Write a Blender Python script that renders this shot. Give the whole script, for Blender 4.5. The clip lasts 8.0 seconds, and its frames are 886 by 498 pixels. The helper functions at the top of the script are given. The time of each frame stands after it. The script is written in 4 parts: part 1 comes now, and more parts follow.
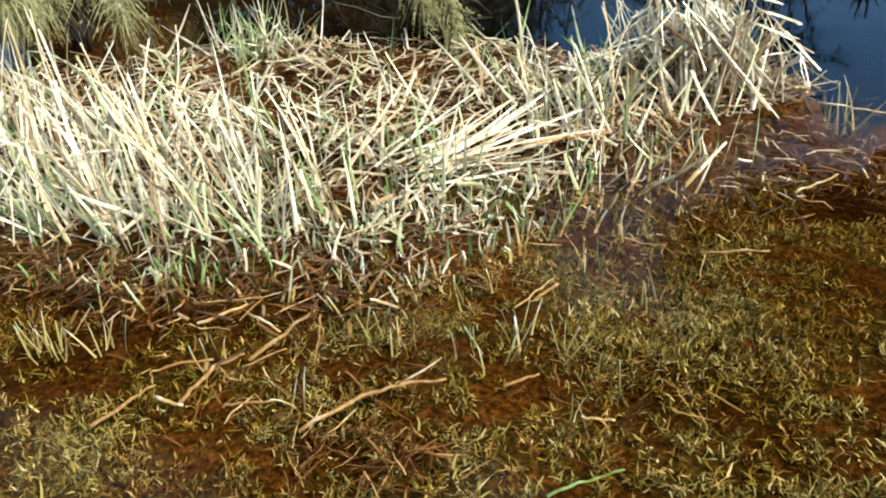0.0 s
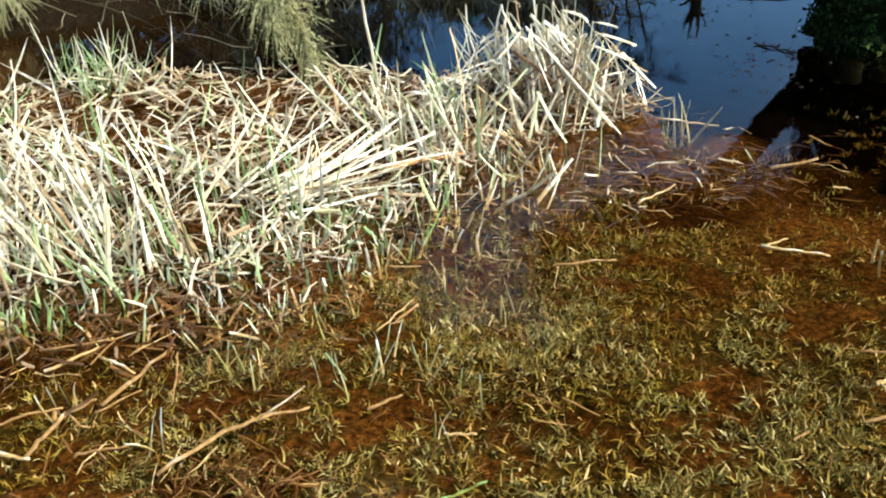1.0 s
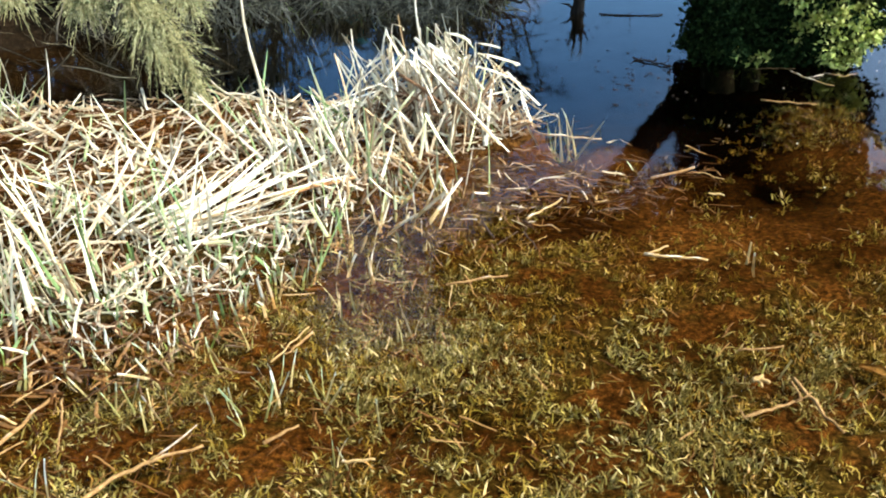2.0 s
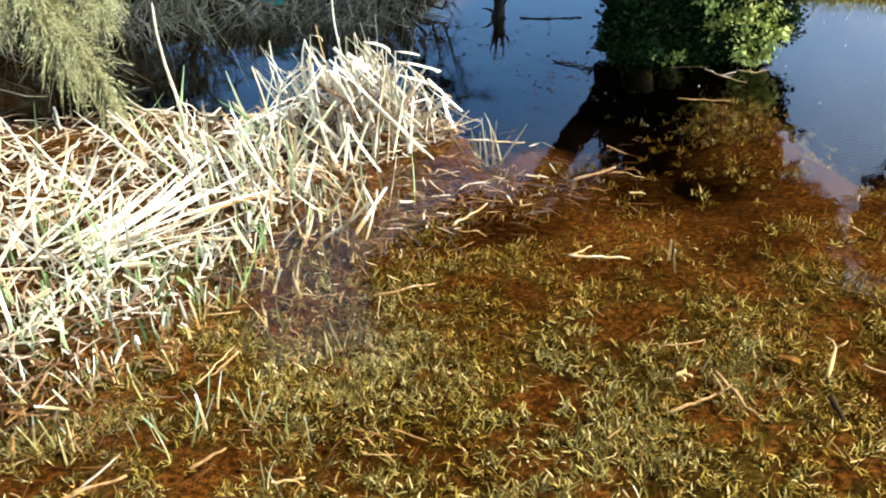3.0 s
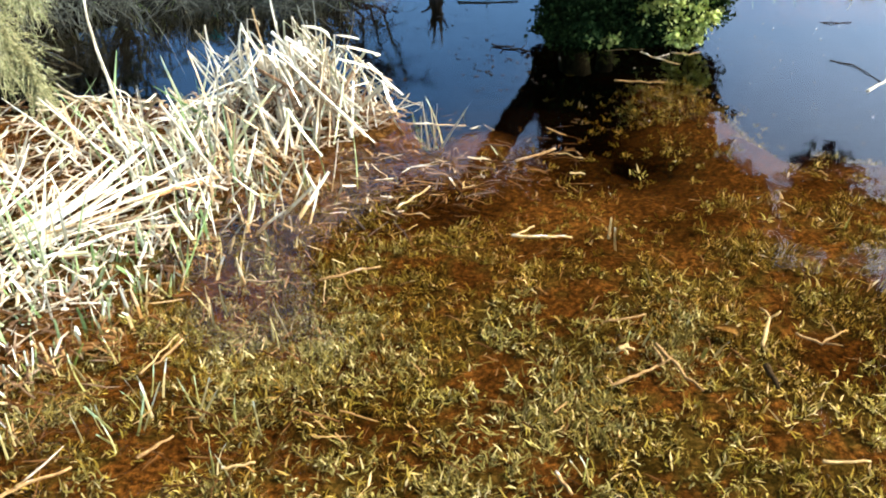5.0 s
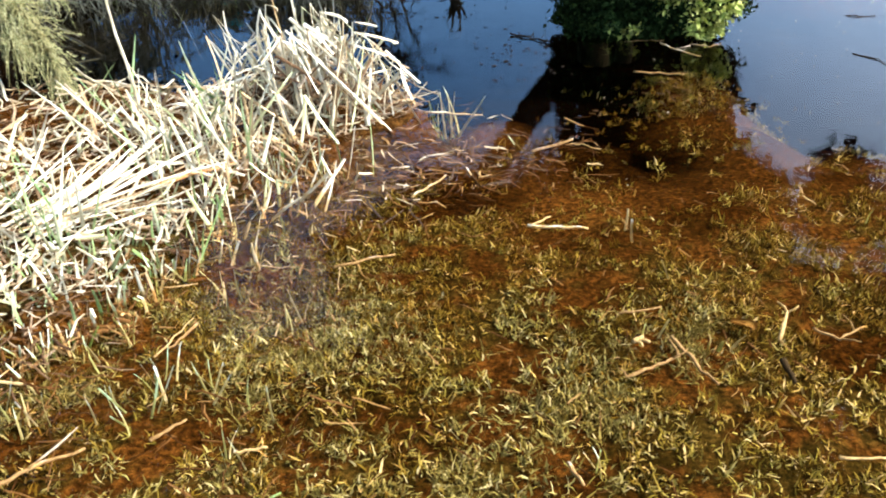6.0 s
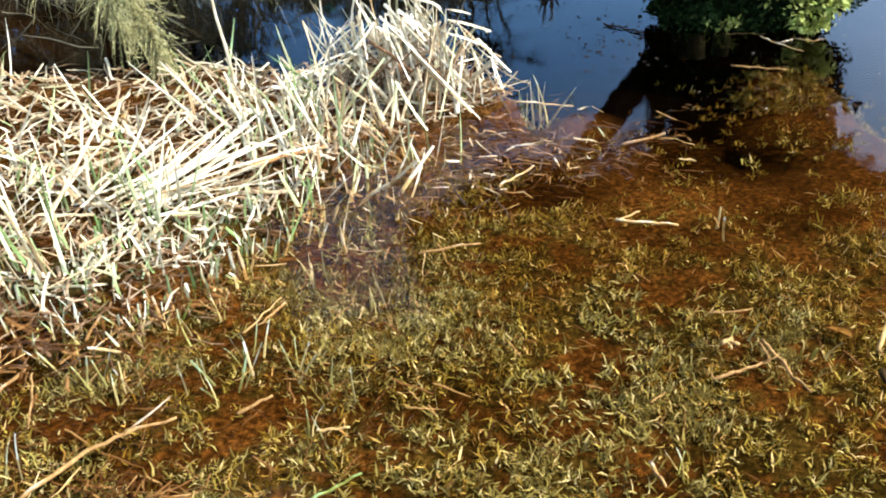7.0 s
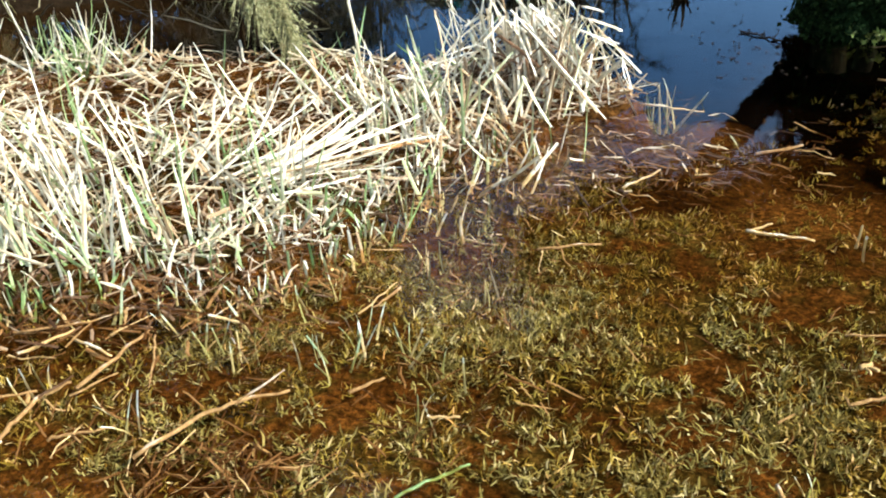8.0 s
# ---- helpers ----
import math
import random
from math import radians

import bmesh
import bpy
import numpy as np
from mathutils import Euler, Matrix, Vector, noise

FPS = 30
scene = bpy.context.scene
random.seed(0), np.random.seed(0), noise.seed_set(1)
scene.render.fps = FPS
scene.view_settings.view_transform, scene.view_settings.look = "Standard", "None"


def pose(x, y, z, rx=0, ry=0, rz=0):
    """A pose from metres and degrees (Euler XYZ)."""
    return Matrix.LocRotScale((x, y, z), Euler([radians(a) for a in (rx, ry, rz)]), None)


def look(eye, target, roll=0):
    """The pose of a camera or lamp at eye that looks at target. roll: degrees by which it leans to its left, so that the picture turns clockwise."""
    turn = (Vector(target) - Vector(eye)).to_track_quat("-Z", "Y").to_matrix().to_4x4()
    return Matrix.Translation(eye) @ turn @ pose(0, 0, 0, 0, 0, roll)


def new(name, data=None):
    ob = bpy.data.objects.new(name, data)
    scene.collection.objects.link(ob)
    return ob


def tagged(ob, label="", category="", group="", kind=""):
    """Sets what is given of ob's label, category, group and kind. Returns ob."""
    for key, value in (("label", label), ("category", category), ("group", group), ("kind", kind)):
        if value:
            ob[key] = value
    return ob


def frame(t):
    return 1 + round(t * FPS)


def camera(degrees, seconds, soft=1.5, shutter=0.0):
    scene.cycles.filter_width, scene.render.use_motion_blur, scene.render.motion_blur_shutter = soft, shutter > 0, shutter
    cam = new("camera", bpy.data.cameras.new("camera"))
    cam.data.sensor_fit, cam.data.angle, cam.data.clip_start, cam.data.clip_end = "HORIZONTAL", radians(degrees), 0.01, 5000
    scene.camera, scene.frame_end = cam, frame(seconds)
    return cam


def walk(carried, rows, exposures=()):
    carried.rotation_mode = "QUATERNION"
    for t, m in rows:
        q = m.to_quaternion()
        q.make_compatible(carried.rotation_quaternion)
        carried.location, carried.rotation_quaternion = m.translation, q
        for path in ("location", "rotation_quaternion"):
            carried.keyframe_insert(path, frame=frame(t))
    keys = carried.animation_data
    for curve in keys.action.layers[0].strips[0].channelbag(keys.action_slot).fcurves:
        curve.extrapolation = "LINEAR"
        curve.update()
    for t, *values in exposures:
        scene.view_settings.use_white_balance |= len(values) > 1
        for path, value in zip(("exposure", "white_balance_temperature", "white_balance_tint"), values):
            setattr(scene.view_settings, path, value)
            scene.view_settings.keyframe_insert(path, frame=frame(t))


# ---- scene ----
cam = camera(56.0, 8.0, 2.0)
EXPOSURES = [(0, 0.58, 6100, 11), (1.5, 0.97, 5800, 12), (3, 1.30, 5850, 14), (4.5, 1.38, 5800, 14), (6.5, 1.28, 5950, 16), (8, 1.05, 5800, 14)]
PATH = [
    (0, (-0.15, -0.008, 1.461), (-0.887, 1.513, 0.393), -2.9),
    (0.5, (-0.125, -0.002, 1.46), (-0.726, 1.593, 0.413), -1.9),
    (1, (-0.087, -0.008, 1.47), (-0.558, 1.643, 0.443), -1.1),
    (1.5, (-0.06, -0.009, 1.481), (-0.415, 1.682, 0.475), -0.6),
    (3, (0.013, 0.013, 1.507), (-0.104, 1.749, 0.521), -0.9),
    (3.5, (0.003, 0.007, 1.496), (-0.045, 1.745, 0.507), -0.4),
    (4, (0.004, -0.001, 1.495), (0.0, 1.733, 0.498), -0.1),
    (4.5, (0.004, -0.008, 1.503), (0.028, 1.719, 0.495), 0.1),
    (6, (0.003, -0.003, 1.485), (-0.01, 1.71, 0.454), 0.4),
    (6.5, (0.017, 0.005, 1.497), (-0.087, 1.703, 0.446), -0.4),
    (7, (-0.023, -0.002, 1.484), (-0.221, 1.686, 0.43), -0.4),
    (7.5, (-0.057, 0.002, 1.458), (-0.372, 1.676, 0.409), -0.4),
    (8, (-0.09, 0.006, 1.427), (-0.521, 1.657, 0.384), -0.2),
]
walk(cam, [(t, look(eye, target, roll)) for t, eye, target, roll in PATH], exposures=EXPOSURES)

# ---------------------------------------------------------------- light
SUN_AZ, SUN_EL = radians(93), radians(46)
world = bpy.data.worlds.new("sky")
scene.world = world
world.use_nodes = True
wn = world.node_tree.nodes
sky = wn.new("ShaderNodeTexSky")
sky.sky_type = "NISHITA"
sky.sun_disc = False
sky.sun_elevation, sky.sun_rotation = SUN_EL, SUN_AZ
sky.altitude = 400
sky.air_density, sky.dust_density, sky.ozone_density = 1.2, 6.0, 1.3
wn["Background"].inputs["Strength"].default_value = 0.13
# a clear, clean blue
blue = wn.new("ShaderNodeMix")
blue.data_type, blue.blend_type = "RGBA", "MULTIPLY"
blue.inputs[0].default_value = 1.0
blue.inputs[7].default_value = (0.66, 1.02, 1.29, 1)
world.node_tree.links.new(sky.outputs[0], blue.inputs[6])
to_sun = Vector((math.sin(SUN_AZ) * math.cos(SUN_EL), math.cos(SUN_AZ) * math.cos(SUN_EL), math.sin(SUN_EL)))
# thin streaky cirrus, thickest round the sun
wl = world.node_tree.links
way = wn.new("ShaderNodeTexCoord")
near_sun = wn.new("ShaderNodeVectorMath")
near_sun.operation = "DOT_PRODUCT"
near_sun.inputs[1].default_value = to_sun
wl.new(way.outputs["Generated"], near_sun.inputs[0])
streaks = wn.new("ShaderNodeTexNoise")
streaks.inputs["Scale"].default_value, streaks.inputs["Detail"].default_value = 5.0, 6.0
wl.new(way.outputs["Generated"], streaks.inputs["Vector"])
ragged = wn.new("ShaderNodeMath")
ragged.operation = "MULTIPLY_ADD"
ragged.inputs[1].default_value = 0.35
wl.new(streaks.outputs["Fac"], ragged.inputs[0])
wl.new(near_sun.outputs["Value"], ragged.inputs[2])
veil = wn.new("ShaderNodeMapRange")
veil.interpolation_type = "SMOOTHSTEP"
veil.inputs["From Min"].default_value, veil.inputs["From Max"].default_value = 0.38, 0.78
veil.inputs["To Max"].default_value = 0.75
wl.new(ragged.outputs[0], veil.inputs["Value"])
grey = wn.new("ShaderNodeRGBToBW")
wl.new(sky.outputs[0], grey.inputs[0])
bright = wn.new("ShaderNodeMix")
bright.data_type, bright.blend_type = "RGBA", "MULTIPLY"
bright.inputs[0].default_value = 1.0
bright.inputs[7].default_value = (2.0, 2.35, 2.65, 1)
wl.new(grey.outputs[0], bright.inputs[6])
cirrus = wn.new("ShaderNodeMix")
cirrus.data_type = "RGBA"
wl.new(veil.outputs[0], cirrus.inputs[0])
wl.new(blue.outputs[2], cirrus.inputs[6])
wl.new(bright.outputs[2], cirrus.inputs[7])
wl.new(cirrus.outputs[2], wn["Background"].inputs["Color"])

sun = new("sun", bpy.data.lights.new("sun", "SUN"))
sun.data.energy, sun.data.angle, sun.data.color = 4.7, radians(0.53), (1.0, 0.91, 0.79)
sun.matrix_world = look(to_sun * 40, (0, 0, 0))


# ---------------------------------------------------------------- materials
class Mat:
    """A small builder for node materials."""

    def __init__(self, name, rough=0.7, spec=0.3):
        self.m = bpy.data.materials.new(name)
        self.m.use_nodes = True
        self.nodes, self.links = self.m.node_tree.nodes, self.m.node_tree.links
        self.bsdf = self.nodes["Principled BSDF"]
        self.bsdf.inputs["Roughness"].default_value = rough
        self.bsdf.inputs["Specular IOR Level"].default_value = spec

    def node(self, kind, **values):
        n = self.nodes.new(kind)
        for key, value in values.items():
            n.inputs[key].default_value = value
        return n

    def link(self, a, b):
        self.links.new(a, b)

    def noise(self, scale, detail=4.0, rough=0.6, stretch=None, space="Object"):
        tc = self.node("ShaderNodeTexCoord")
        out = tc.outputs[space]
        if stretch:
            mp = self.node("ShaderNodeMapping", Scale=stretch)
            self.link(out, mp.inputs["Vector"])
            out = mp.outputs["Vector"]
        n = self.node("ShaderNodeTexNoise", Scale=scale, Detail=detail, Roughness=rough)
        self.link(out, n.inputs["Vector"])
        return n.outputs["Fac"]

    def ramp(self, fac, stops):
        r = self.node("ShaderNodeValToRGB")
        while len(r.color_ramp.elements) < len(stops):
            r.color_ramp.elements.new(0.5)
        for e, (p, c) in zip(r.color_ramp.elements, stops):
            e.position, e.color = p, (*c, 1)
        self.link(fac, r.inputs["Fac"])
        return r.outputs["Color"]

    def mix(self, fac, a, b, blend="MIX"):
        n = self.node("ShaderNodeMix")
        n.data_type, n.blend_type = "RGBA", blend
        for value, sock in ((fac, n.inputs[0]), (a, n.inputs[6]), (b, n.inputs[7])):
            if isinstance(value, (int, float)):
                sock.default_value = value
            elif isinstance(value, tuple):
                sock.default_value = (*value, 1)
            else:
                self.link(value, sock)
        return n.outputs[2]

    def rand(self, island):
        if island:
            return self.node("ShaderNodeNewGeometry").outputs["Random Per Island"]
        return self.node("ShaderNodeObjectInfo").outputs["Random"]

    def bump(self, height, strength, distance=0.01):
        b = self.node("ShaderNodeBump", Strength=strength, Distance=distance)
        self.link(height, b.inputs["Height"])
        self.link(b.outputs["Normal"], self.bsdf.inputs["Normal"])

    def colour(self, socket):
        self.link(socket, self.bsdf.inputs["Base Color"])
        return self.m

    def thin(self, colour, share):
        """Lets some light through a thin leaf."""
        tr = self.node("ShaderNodeBsdfTranslucent")
        self.link(colour, tr.inputs["Color"])
        mx = self.node("ShaderNodeMixShader", Fac=share)
        self.link(self.bsdf.outputs[0], mx.inputs[1])
        self.link(tr.outputs[0], mx.inputs[2])
        self.link(mx.outputs[0], self.nodes["Material Output"].inputs["Surface"])


def leafy(name, stops, island, rough=0.6, grain=40.0, share=0.0, spec=0.3, zones=None):
    """Plant matter: a colour for each piece from the stops, with streaks and blotches."""
    b = Mat(name, rough, spec)
    base = b.ramp(b.rand(island), stops)
    streak = b.ramp(b.noise(grain, 3.0, 0.6, (1, 1, 0.12) if not island else None), [(0.3, (0.62, 0.58, 0.5)), (0.65, (1, 1, 1))])
    blotch = b.ramp(b.noise(grain * 0.18, 3.0), [(0.35, (0.75, 0.68, 0.55)), (0.6, (1, 1, 1))])
    c = b.mix(1.0, b.mix(1.0, base, streak, "MULTIPLY"), blotch, "MULTIPLY")
    if zones:
        c = b.mix(1.0, c, b.ramp(b.noise(zones, 4.0, 0.65), [(0.38, (0.85, 0.66, 0.46)), (0.50, (1.0, 0.94, 0.80)), (0.62, (0.95, 1.0, 0.95))]), "MULTIPLY")
    b.bump(b.noise(grain * 3, 2.0), 0.25, 0.004)
    b.colour(c)
    if share:
        b.thin(c, share)
    return b.m


STRAW = [(0.0, (0.40, 0.26, 0.12)), (0.16, (0.62, 0.48, 0.28)), (0.32, (0.79, 0.69, 0.47)), (0.6, (0.84, 0.77, 0.57)), (0.85, (0.85, 0.81, 0.64)), (1.0, (0.66, 0.70, 0.36))]
BROWNED = [(0.0, (0.08, 0.035, 0.012)), (0.3, (0.18, 0.10, 0.05)), (0.62, (0.25, 0.16, 0.09)), (0.86, (0.42, 0.31, 0.20)), (1.0, (0.72, 0.61, 0.44))]
GREEN = [(0.0, (0.18, 0.30, 0.10)), (0.2, (0.32, 0.46, 0.16)), (0.45, (0.54, 0.64, 0.32)), (0.7, (0.76, 0.74, 0.54)), (1.0, (0.84, 0.80, 0.66))]
M_REED = leafy("dry_reed", STRAW, False, 0.55, 50, 0.16)
M_BLEACHED = leafy("bleached_reed", STRAW[2:5], False, 0.55, 50, 0.16)
M_STRAW = leafy("dry_straw", [(0.0, (0.24, 0.14, 0.06)), (0.2, (0.48, 0.35, 0.19)), (0.45, (0.66, 0.55, 0.34)), (0.8, (0.76, 0.68, 0.48)), (1.0, (0.50, 0.48, 0.24))], True, 0.6, 50, 0.12)
M_LITTER = leafy("brown_litter", BROWNED, True, 0.8, 50, 0.0, 0.06)
M_SOAKED = leafy("soaked_reed", [(0.0, (0.04, 0.018, 0.006)), (0.45, (0.10, 0.052, 0.022)), (0.8, (0.22, 0.135, 0.07)), (0.93, (0.42, 0.31, 0.19)), (1.0, (0.80, 0.72, 0.55))], True, 0.7, 50, 0.0, 0.1)
M_SODDEN = leafy("sodden_litter", [(0.0, (0.02, 0.009, 0.003)), (0.6, (0.05, 0.024, 0.008)), (0.93, (0.10, 0.055, 0.02)), (1.0, (0.3, 0.2, 0.1))], True, 0.7, 50)
M_SHOOT = leafy("green_shoot", GREEN, False, 0.45, 60, 0.35)
M_SPEAR = leafy("pale_spear", [(0.0, (0.40, 0.52, 0.28)), (0.4, (0.66, 0.72, 0.50)), (1.0, (0.88, 0.88, 0.76))], False, 0.45, 60, 0.3)
M_SHOOTS = leafy("green_blades", GREEN, True, 0.45, 60, 0.35)
M_GRASS = leafy("drowned_grass", [(0.0, (0.03, 0.014, 0.004)), (0.3, (0.10, 0.07, 0.017)), (0.54, (0.30, 0.29, 0.070)), (0.76, (0.49, 0.49, 0.19)), (0.9, (0.68, 0.65, 0.36)), (1.0, (0.95, 0.92, 0.80))], True, 0.8, 30, 0.2, 0.02, 5.0)
M_WEED = leafy("drowned_weed", [(0.0, (0.05, 0.022, 0.006)), (0.25, (0.09, 0.06, 0.012)), (0.6, (0.19, 0.16, 0.035)), (0.86, (0.34, 0.30, 0.09)), (0.97, (0.46, 0.38, 0.20)), (1.0, (0.80, 0.72, 0.54))], True, 0.8, 30, 0.2, 0.02, 5.0)
M_SILTED = leafy("silted_weed", [(0.0, (0.07, 0.06, 0.03)), (0.2, (0.14, 0.13, 0.05)), (0.6, (0.28, 0.29, 0.12)), (0.85, (0.42, 0.43, 0.22)), (1.0, (0.74, 0.76, 0.60))], True, 0.8, 30, 0.2, 0.02)
# leaf green kept near-black, standing in for the shade inside the tree
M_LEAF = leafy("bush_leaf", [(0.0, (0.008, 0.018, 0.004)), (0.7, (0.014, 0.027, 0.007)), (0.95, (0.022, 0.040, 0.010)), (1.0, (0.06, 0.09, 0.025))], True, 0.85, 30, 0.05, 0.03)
M_DEADLEAF = leafy("dead_leaf", [(0.0, (0.34, 0.20, 0.05)), (1.0, (0.42, 0.27, 0.08))], False, 0.7, 60, 0.15)
# lighter copy of the leaf, with sunlight put into its colour
M_LITLEAF = leafy("lit_leaf", [(0.0, (0.24, 0.32, 0.05)), (0.6, (0.44, 0.50, 0.10)), (1.0, (0.62, 0.64, 0.20))], True, 0.6, 30, 0.25)
M_PLUME = leafy("tamarisk_plume", [(0.0, (0.13, 0.14, 0.045)), (0.5, (0.29, 0.285, 0.11)), (1.0, (0.47, 0.44, 0.22))], True, 0.7, 30, 0.2)
M_GREY = leafy("grey_twig", [(0.0, (0.03, 0.026, 0.014)), (0.6, (0.10, 0.088, 0.046)), (1.0, (0.40, 0.35, 0.21))], True, 0.8, 40)
M_DARKTWIG = leafy("dark_twig", [(0.0, (0.02, 0.02, 0.012)), (0.7, (0.05, 0.05, 0.03)), (1.0, (0.09, 0.09, 0.05))], True, 0.8, 40)
M_BANK = leafy("bank_grass", [(0.0, (0.22, 0.28, 0.07)), (0.6, (0.34, 0.42, 0.12)), (1.0, (0.52, 0.52, 0.22))], True, 0.7, 20, 0.15)


def bark(name, dark, light, scale):
    b = Mat(name, 0.9, 0.06)
    n = b.noise(scale, 6.0, 0.7, (1, 1, 0.2))
    c = b.mix(1.0, b.ramp(n, [(0.3, dark), (0.7, light)]), b.ramp(b.noise(scale * 0.2, 3.0), [(0.3, (0.6, 0.6, 0.6)), (0.7, (1, 1, 1))]), "MULTIPLY")
    b.bump(n, 0.6, 0.01)
    return b.colour(c)


M_BARK = bark("bark", (0.02, 0.014, 0.010), (0.08, 0.058, 0.04), 18)
M_STICK = bark("stick", (0.22, 0.14, 0.075), (0.52, 0.40, 0.26), 45)
M_PALE = bark("pale_stalk", (0.40, 0.30, 0.17), (0.72, 0.62, 0.42), 45)
M_ROOT = bark("rootlet", (0.10, 0.045, 0.02), (0.34, 0.20, 0.11), 45)
M_ORANGE = bark("orange_stalk", (0.40, 0.16, 0.05), (0.68, 0.38, 0.14), 45)
M_GREYBARK = bark("grey_bark", (0.10, 0.085, 0.05), (0.38, 0.33, 0.22), 45)
M_DEAD = bark("wet_wood", (0.015, 0.011, 0.008), (0.06, 0.045, 0.03), 25)


def mud():
    b = Mat("pond_bed", 0.95, 0.0)
    big = b.noise(1.7, 5.0, 0.6)
    fine = b.noise(46.0, 8.0, 0.78)
    soil = b.ramp(fine, [(0.35, (0.003, 0.0015, 0.0006)), (0.50, (0.055, 0.024, 0.0055)), (0.75, (0.27, 0.115, 0.025))])
    moss = b.ramp(fine, [(0.34, (0.003, 0.0025, 0.001)), (0.52, (0.042, 0.034, 0.008)), (0.80, (0.15, 0.12, 0.036))])
    weedy = b.node("ShaderNodeAttribute")
    weedy.attribute_name = "moss"
    bed = b.mix(weedy.outputs["Fac"], soil, moss)
    bed = b.mix(1.0, bed, b.ramp(big, [(0.38, (0.38, 0.35, 0.32)), (0.60, (1, 1, 1))]), "MULTIPLY")
    # deeper bed runs to near-black: light lost in the water, put into its colour
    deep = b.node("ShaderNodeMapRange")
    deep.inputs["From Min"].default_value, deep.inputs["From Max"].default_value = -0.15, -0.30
    dimmed_bed = b.ramp(fine, [(0.35, (0.0003, 0.0002, 0.0001)), (0.6, (0.0012, 0.0005, 0.0002)), (0.85, (0.004, 0.0017, 0.0005))])
    turf = b.ramp(b.noise(9.0, 6.0, 0.7), [(0.3, (0.10, 0.09, 0.03)), (0.6, (0.20, 0.21, 0.06)), (0.8, (0.34, 0.30, 0.13))])
    pos = b.node("ShaderNodeSeparateXYZ")
    b.link(b.node("ShaderNodeNewGeometry").outputs["Position"], pos.inputs[0])
    dry = b.node("ShaderNodeMapRange")
    dry.inputs["From Min"].default_value, dry.inputs["From Max"].default_value = 0.06, 0.12
    b.link(pos.outputs["Z"], dry.inputs["Value"])
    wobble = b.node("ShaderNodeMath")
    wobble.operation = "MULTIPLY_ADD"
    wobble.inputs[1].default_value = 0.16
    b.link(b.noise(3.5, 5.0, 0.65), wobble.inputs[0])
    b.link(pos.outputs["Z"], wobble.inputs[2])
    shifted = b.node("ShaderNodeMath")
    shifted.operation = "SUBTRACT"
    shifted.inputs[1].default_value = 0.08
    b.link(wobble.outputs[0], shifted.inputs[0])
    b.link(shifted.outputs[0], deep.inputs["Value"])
    # brown soil, not turf, behind the reeds, with the trees' shade in its colour
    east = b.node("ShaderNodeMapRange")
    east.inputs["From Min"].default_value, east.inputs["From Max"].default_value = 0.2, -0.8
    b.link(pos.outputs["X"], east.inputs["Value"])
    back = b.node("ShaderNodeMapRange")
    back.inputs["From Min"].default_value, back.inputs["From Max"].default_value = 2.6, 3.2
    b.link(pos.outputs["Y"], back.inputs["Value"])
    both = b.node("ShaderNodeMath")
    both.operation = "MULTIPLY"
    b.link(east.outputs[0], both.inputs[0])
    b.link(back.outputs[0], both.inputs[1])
    shaded_soil = b.ramp(fine, [(0.3, (0.004, 0.0025, 0.0012)), (0.55, (0.014, 0.009, 0.0045)), (0.85, (0.055, 0.036, 0.018))])
    land = b.mix(both.outputs[0], turf, shaded_soil)
    # the wet bed farther back takes the same painted shade
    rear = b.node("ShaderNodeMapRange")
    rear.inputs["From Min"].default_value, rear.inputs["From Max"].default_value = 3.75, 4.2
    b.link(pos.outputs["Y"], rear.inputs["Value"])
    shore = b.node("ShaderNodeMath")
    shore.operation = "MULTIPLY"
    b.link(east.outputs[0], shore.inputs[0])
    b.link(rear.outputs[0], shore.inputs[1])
    bed = b.mix(shore.outputs[0], bed, shaded_soil)
    b.bump(fine, 0.7, 0.02)
    return b.colour(b.mix(dry.outputs[0], b.mix(deep.outputs[0], bed, dimmed_bed), land))


def still_water():
    """Clear tea-coloured water: it mirrors by its gloss and lets the bed show through."""
    m = bpy.data.materials.new("still_water")
    m.use_nodes = True
    n, l = m.node_tree.nodes, m.node_tree.links
    n.remove(n["Principled BSDF"])
    tc = n.new("ShaderNodeTexCoord")
    waves = n.new("ShaderNodeTexNoise")
    waves.inputs["Scale"].default_value, waves.inputs["Detail"].default_value = 6.5, 4.0
    l.new(tc.outputs["Object"], waves.inputs["Vector"])
    bump = n.new("ShaderNodeBump")
    bump.inputs["Strength"].default_value, bump.inputs["Distance"].default_value = 0.075, 0.02
    l.new(waves.outputs["Fac"], bump.inputs["Height"])
    # Schlick's curve for water, the same from above and below
    facing = n.new("ShaderNodeLayerWeight")
    facing.inputs["Blend"].default_value = 0.5
    l.new(bump.outputs["Normal"], facing.inputs["Normal"])
    power = n.new("ShaderNodeMath")
    power.operation = "POWER"
    power.inputs[1].default_value = 5.0
    l.new(facing.outputs["Facing"], power.inputs[0])
    fres = n.new("ShaderNodeMath")
    fres.operation = "MULTIPLY_ADD"
    fres.inputs[1].default_value, fres.inputs[2].default_value = 0.98, 0.02
    l.new(power.outputs[0], fres.inputs[0])
    gloss = n.new("ShaderNodeBsdfGlossy")
    gloss.inputs["Roughness"].default_value = 0.02
    l.new(bump.outputs["Normal"], gloss.inputs["Normal"])
    clear = n.new("ShaderNodeBsdfTransparent")
    clear.inputs["Color"].default_value = (0.93, 0.81, 0.60, 1)
    mix = n.new("ShaderNodeMixShader")
    l.new(fres.outputs[0], mix.inputs[0])
    l.new(clear.outputs[0], mix.inputs[1])
    l.new(gloss.outputs[0], mix.inputs[2])
    l.new(mix.outputs[0], n["Material Output"].inputs["Surface"])
    return m


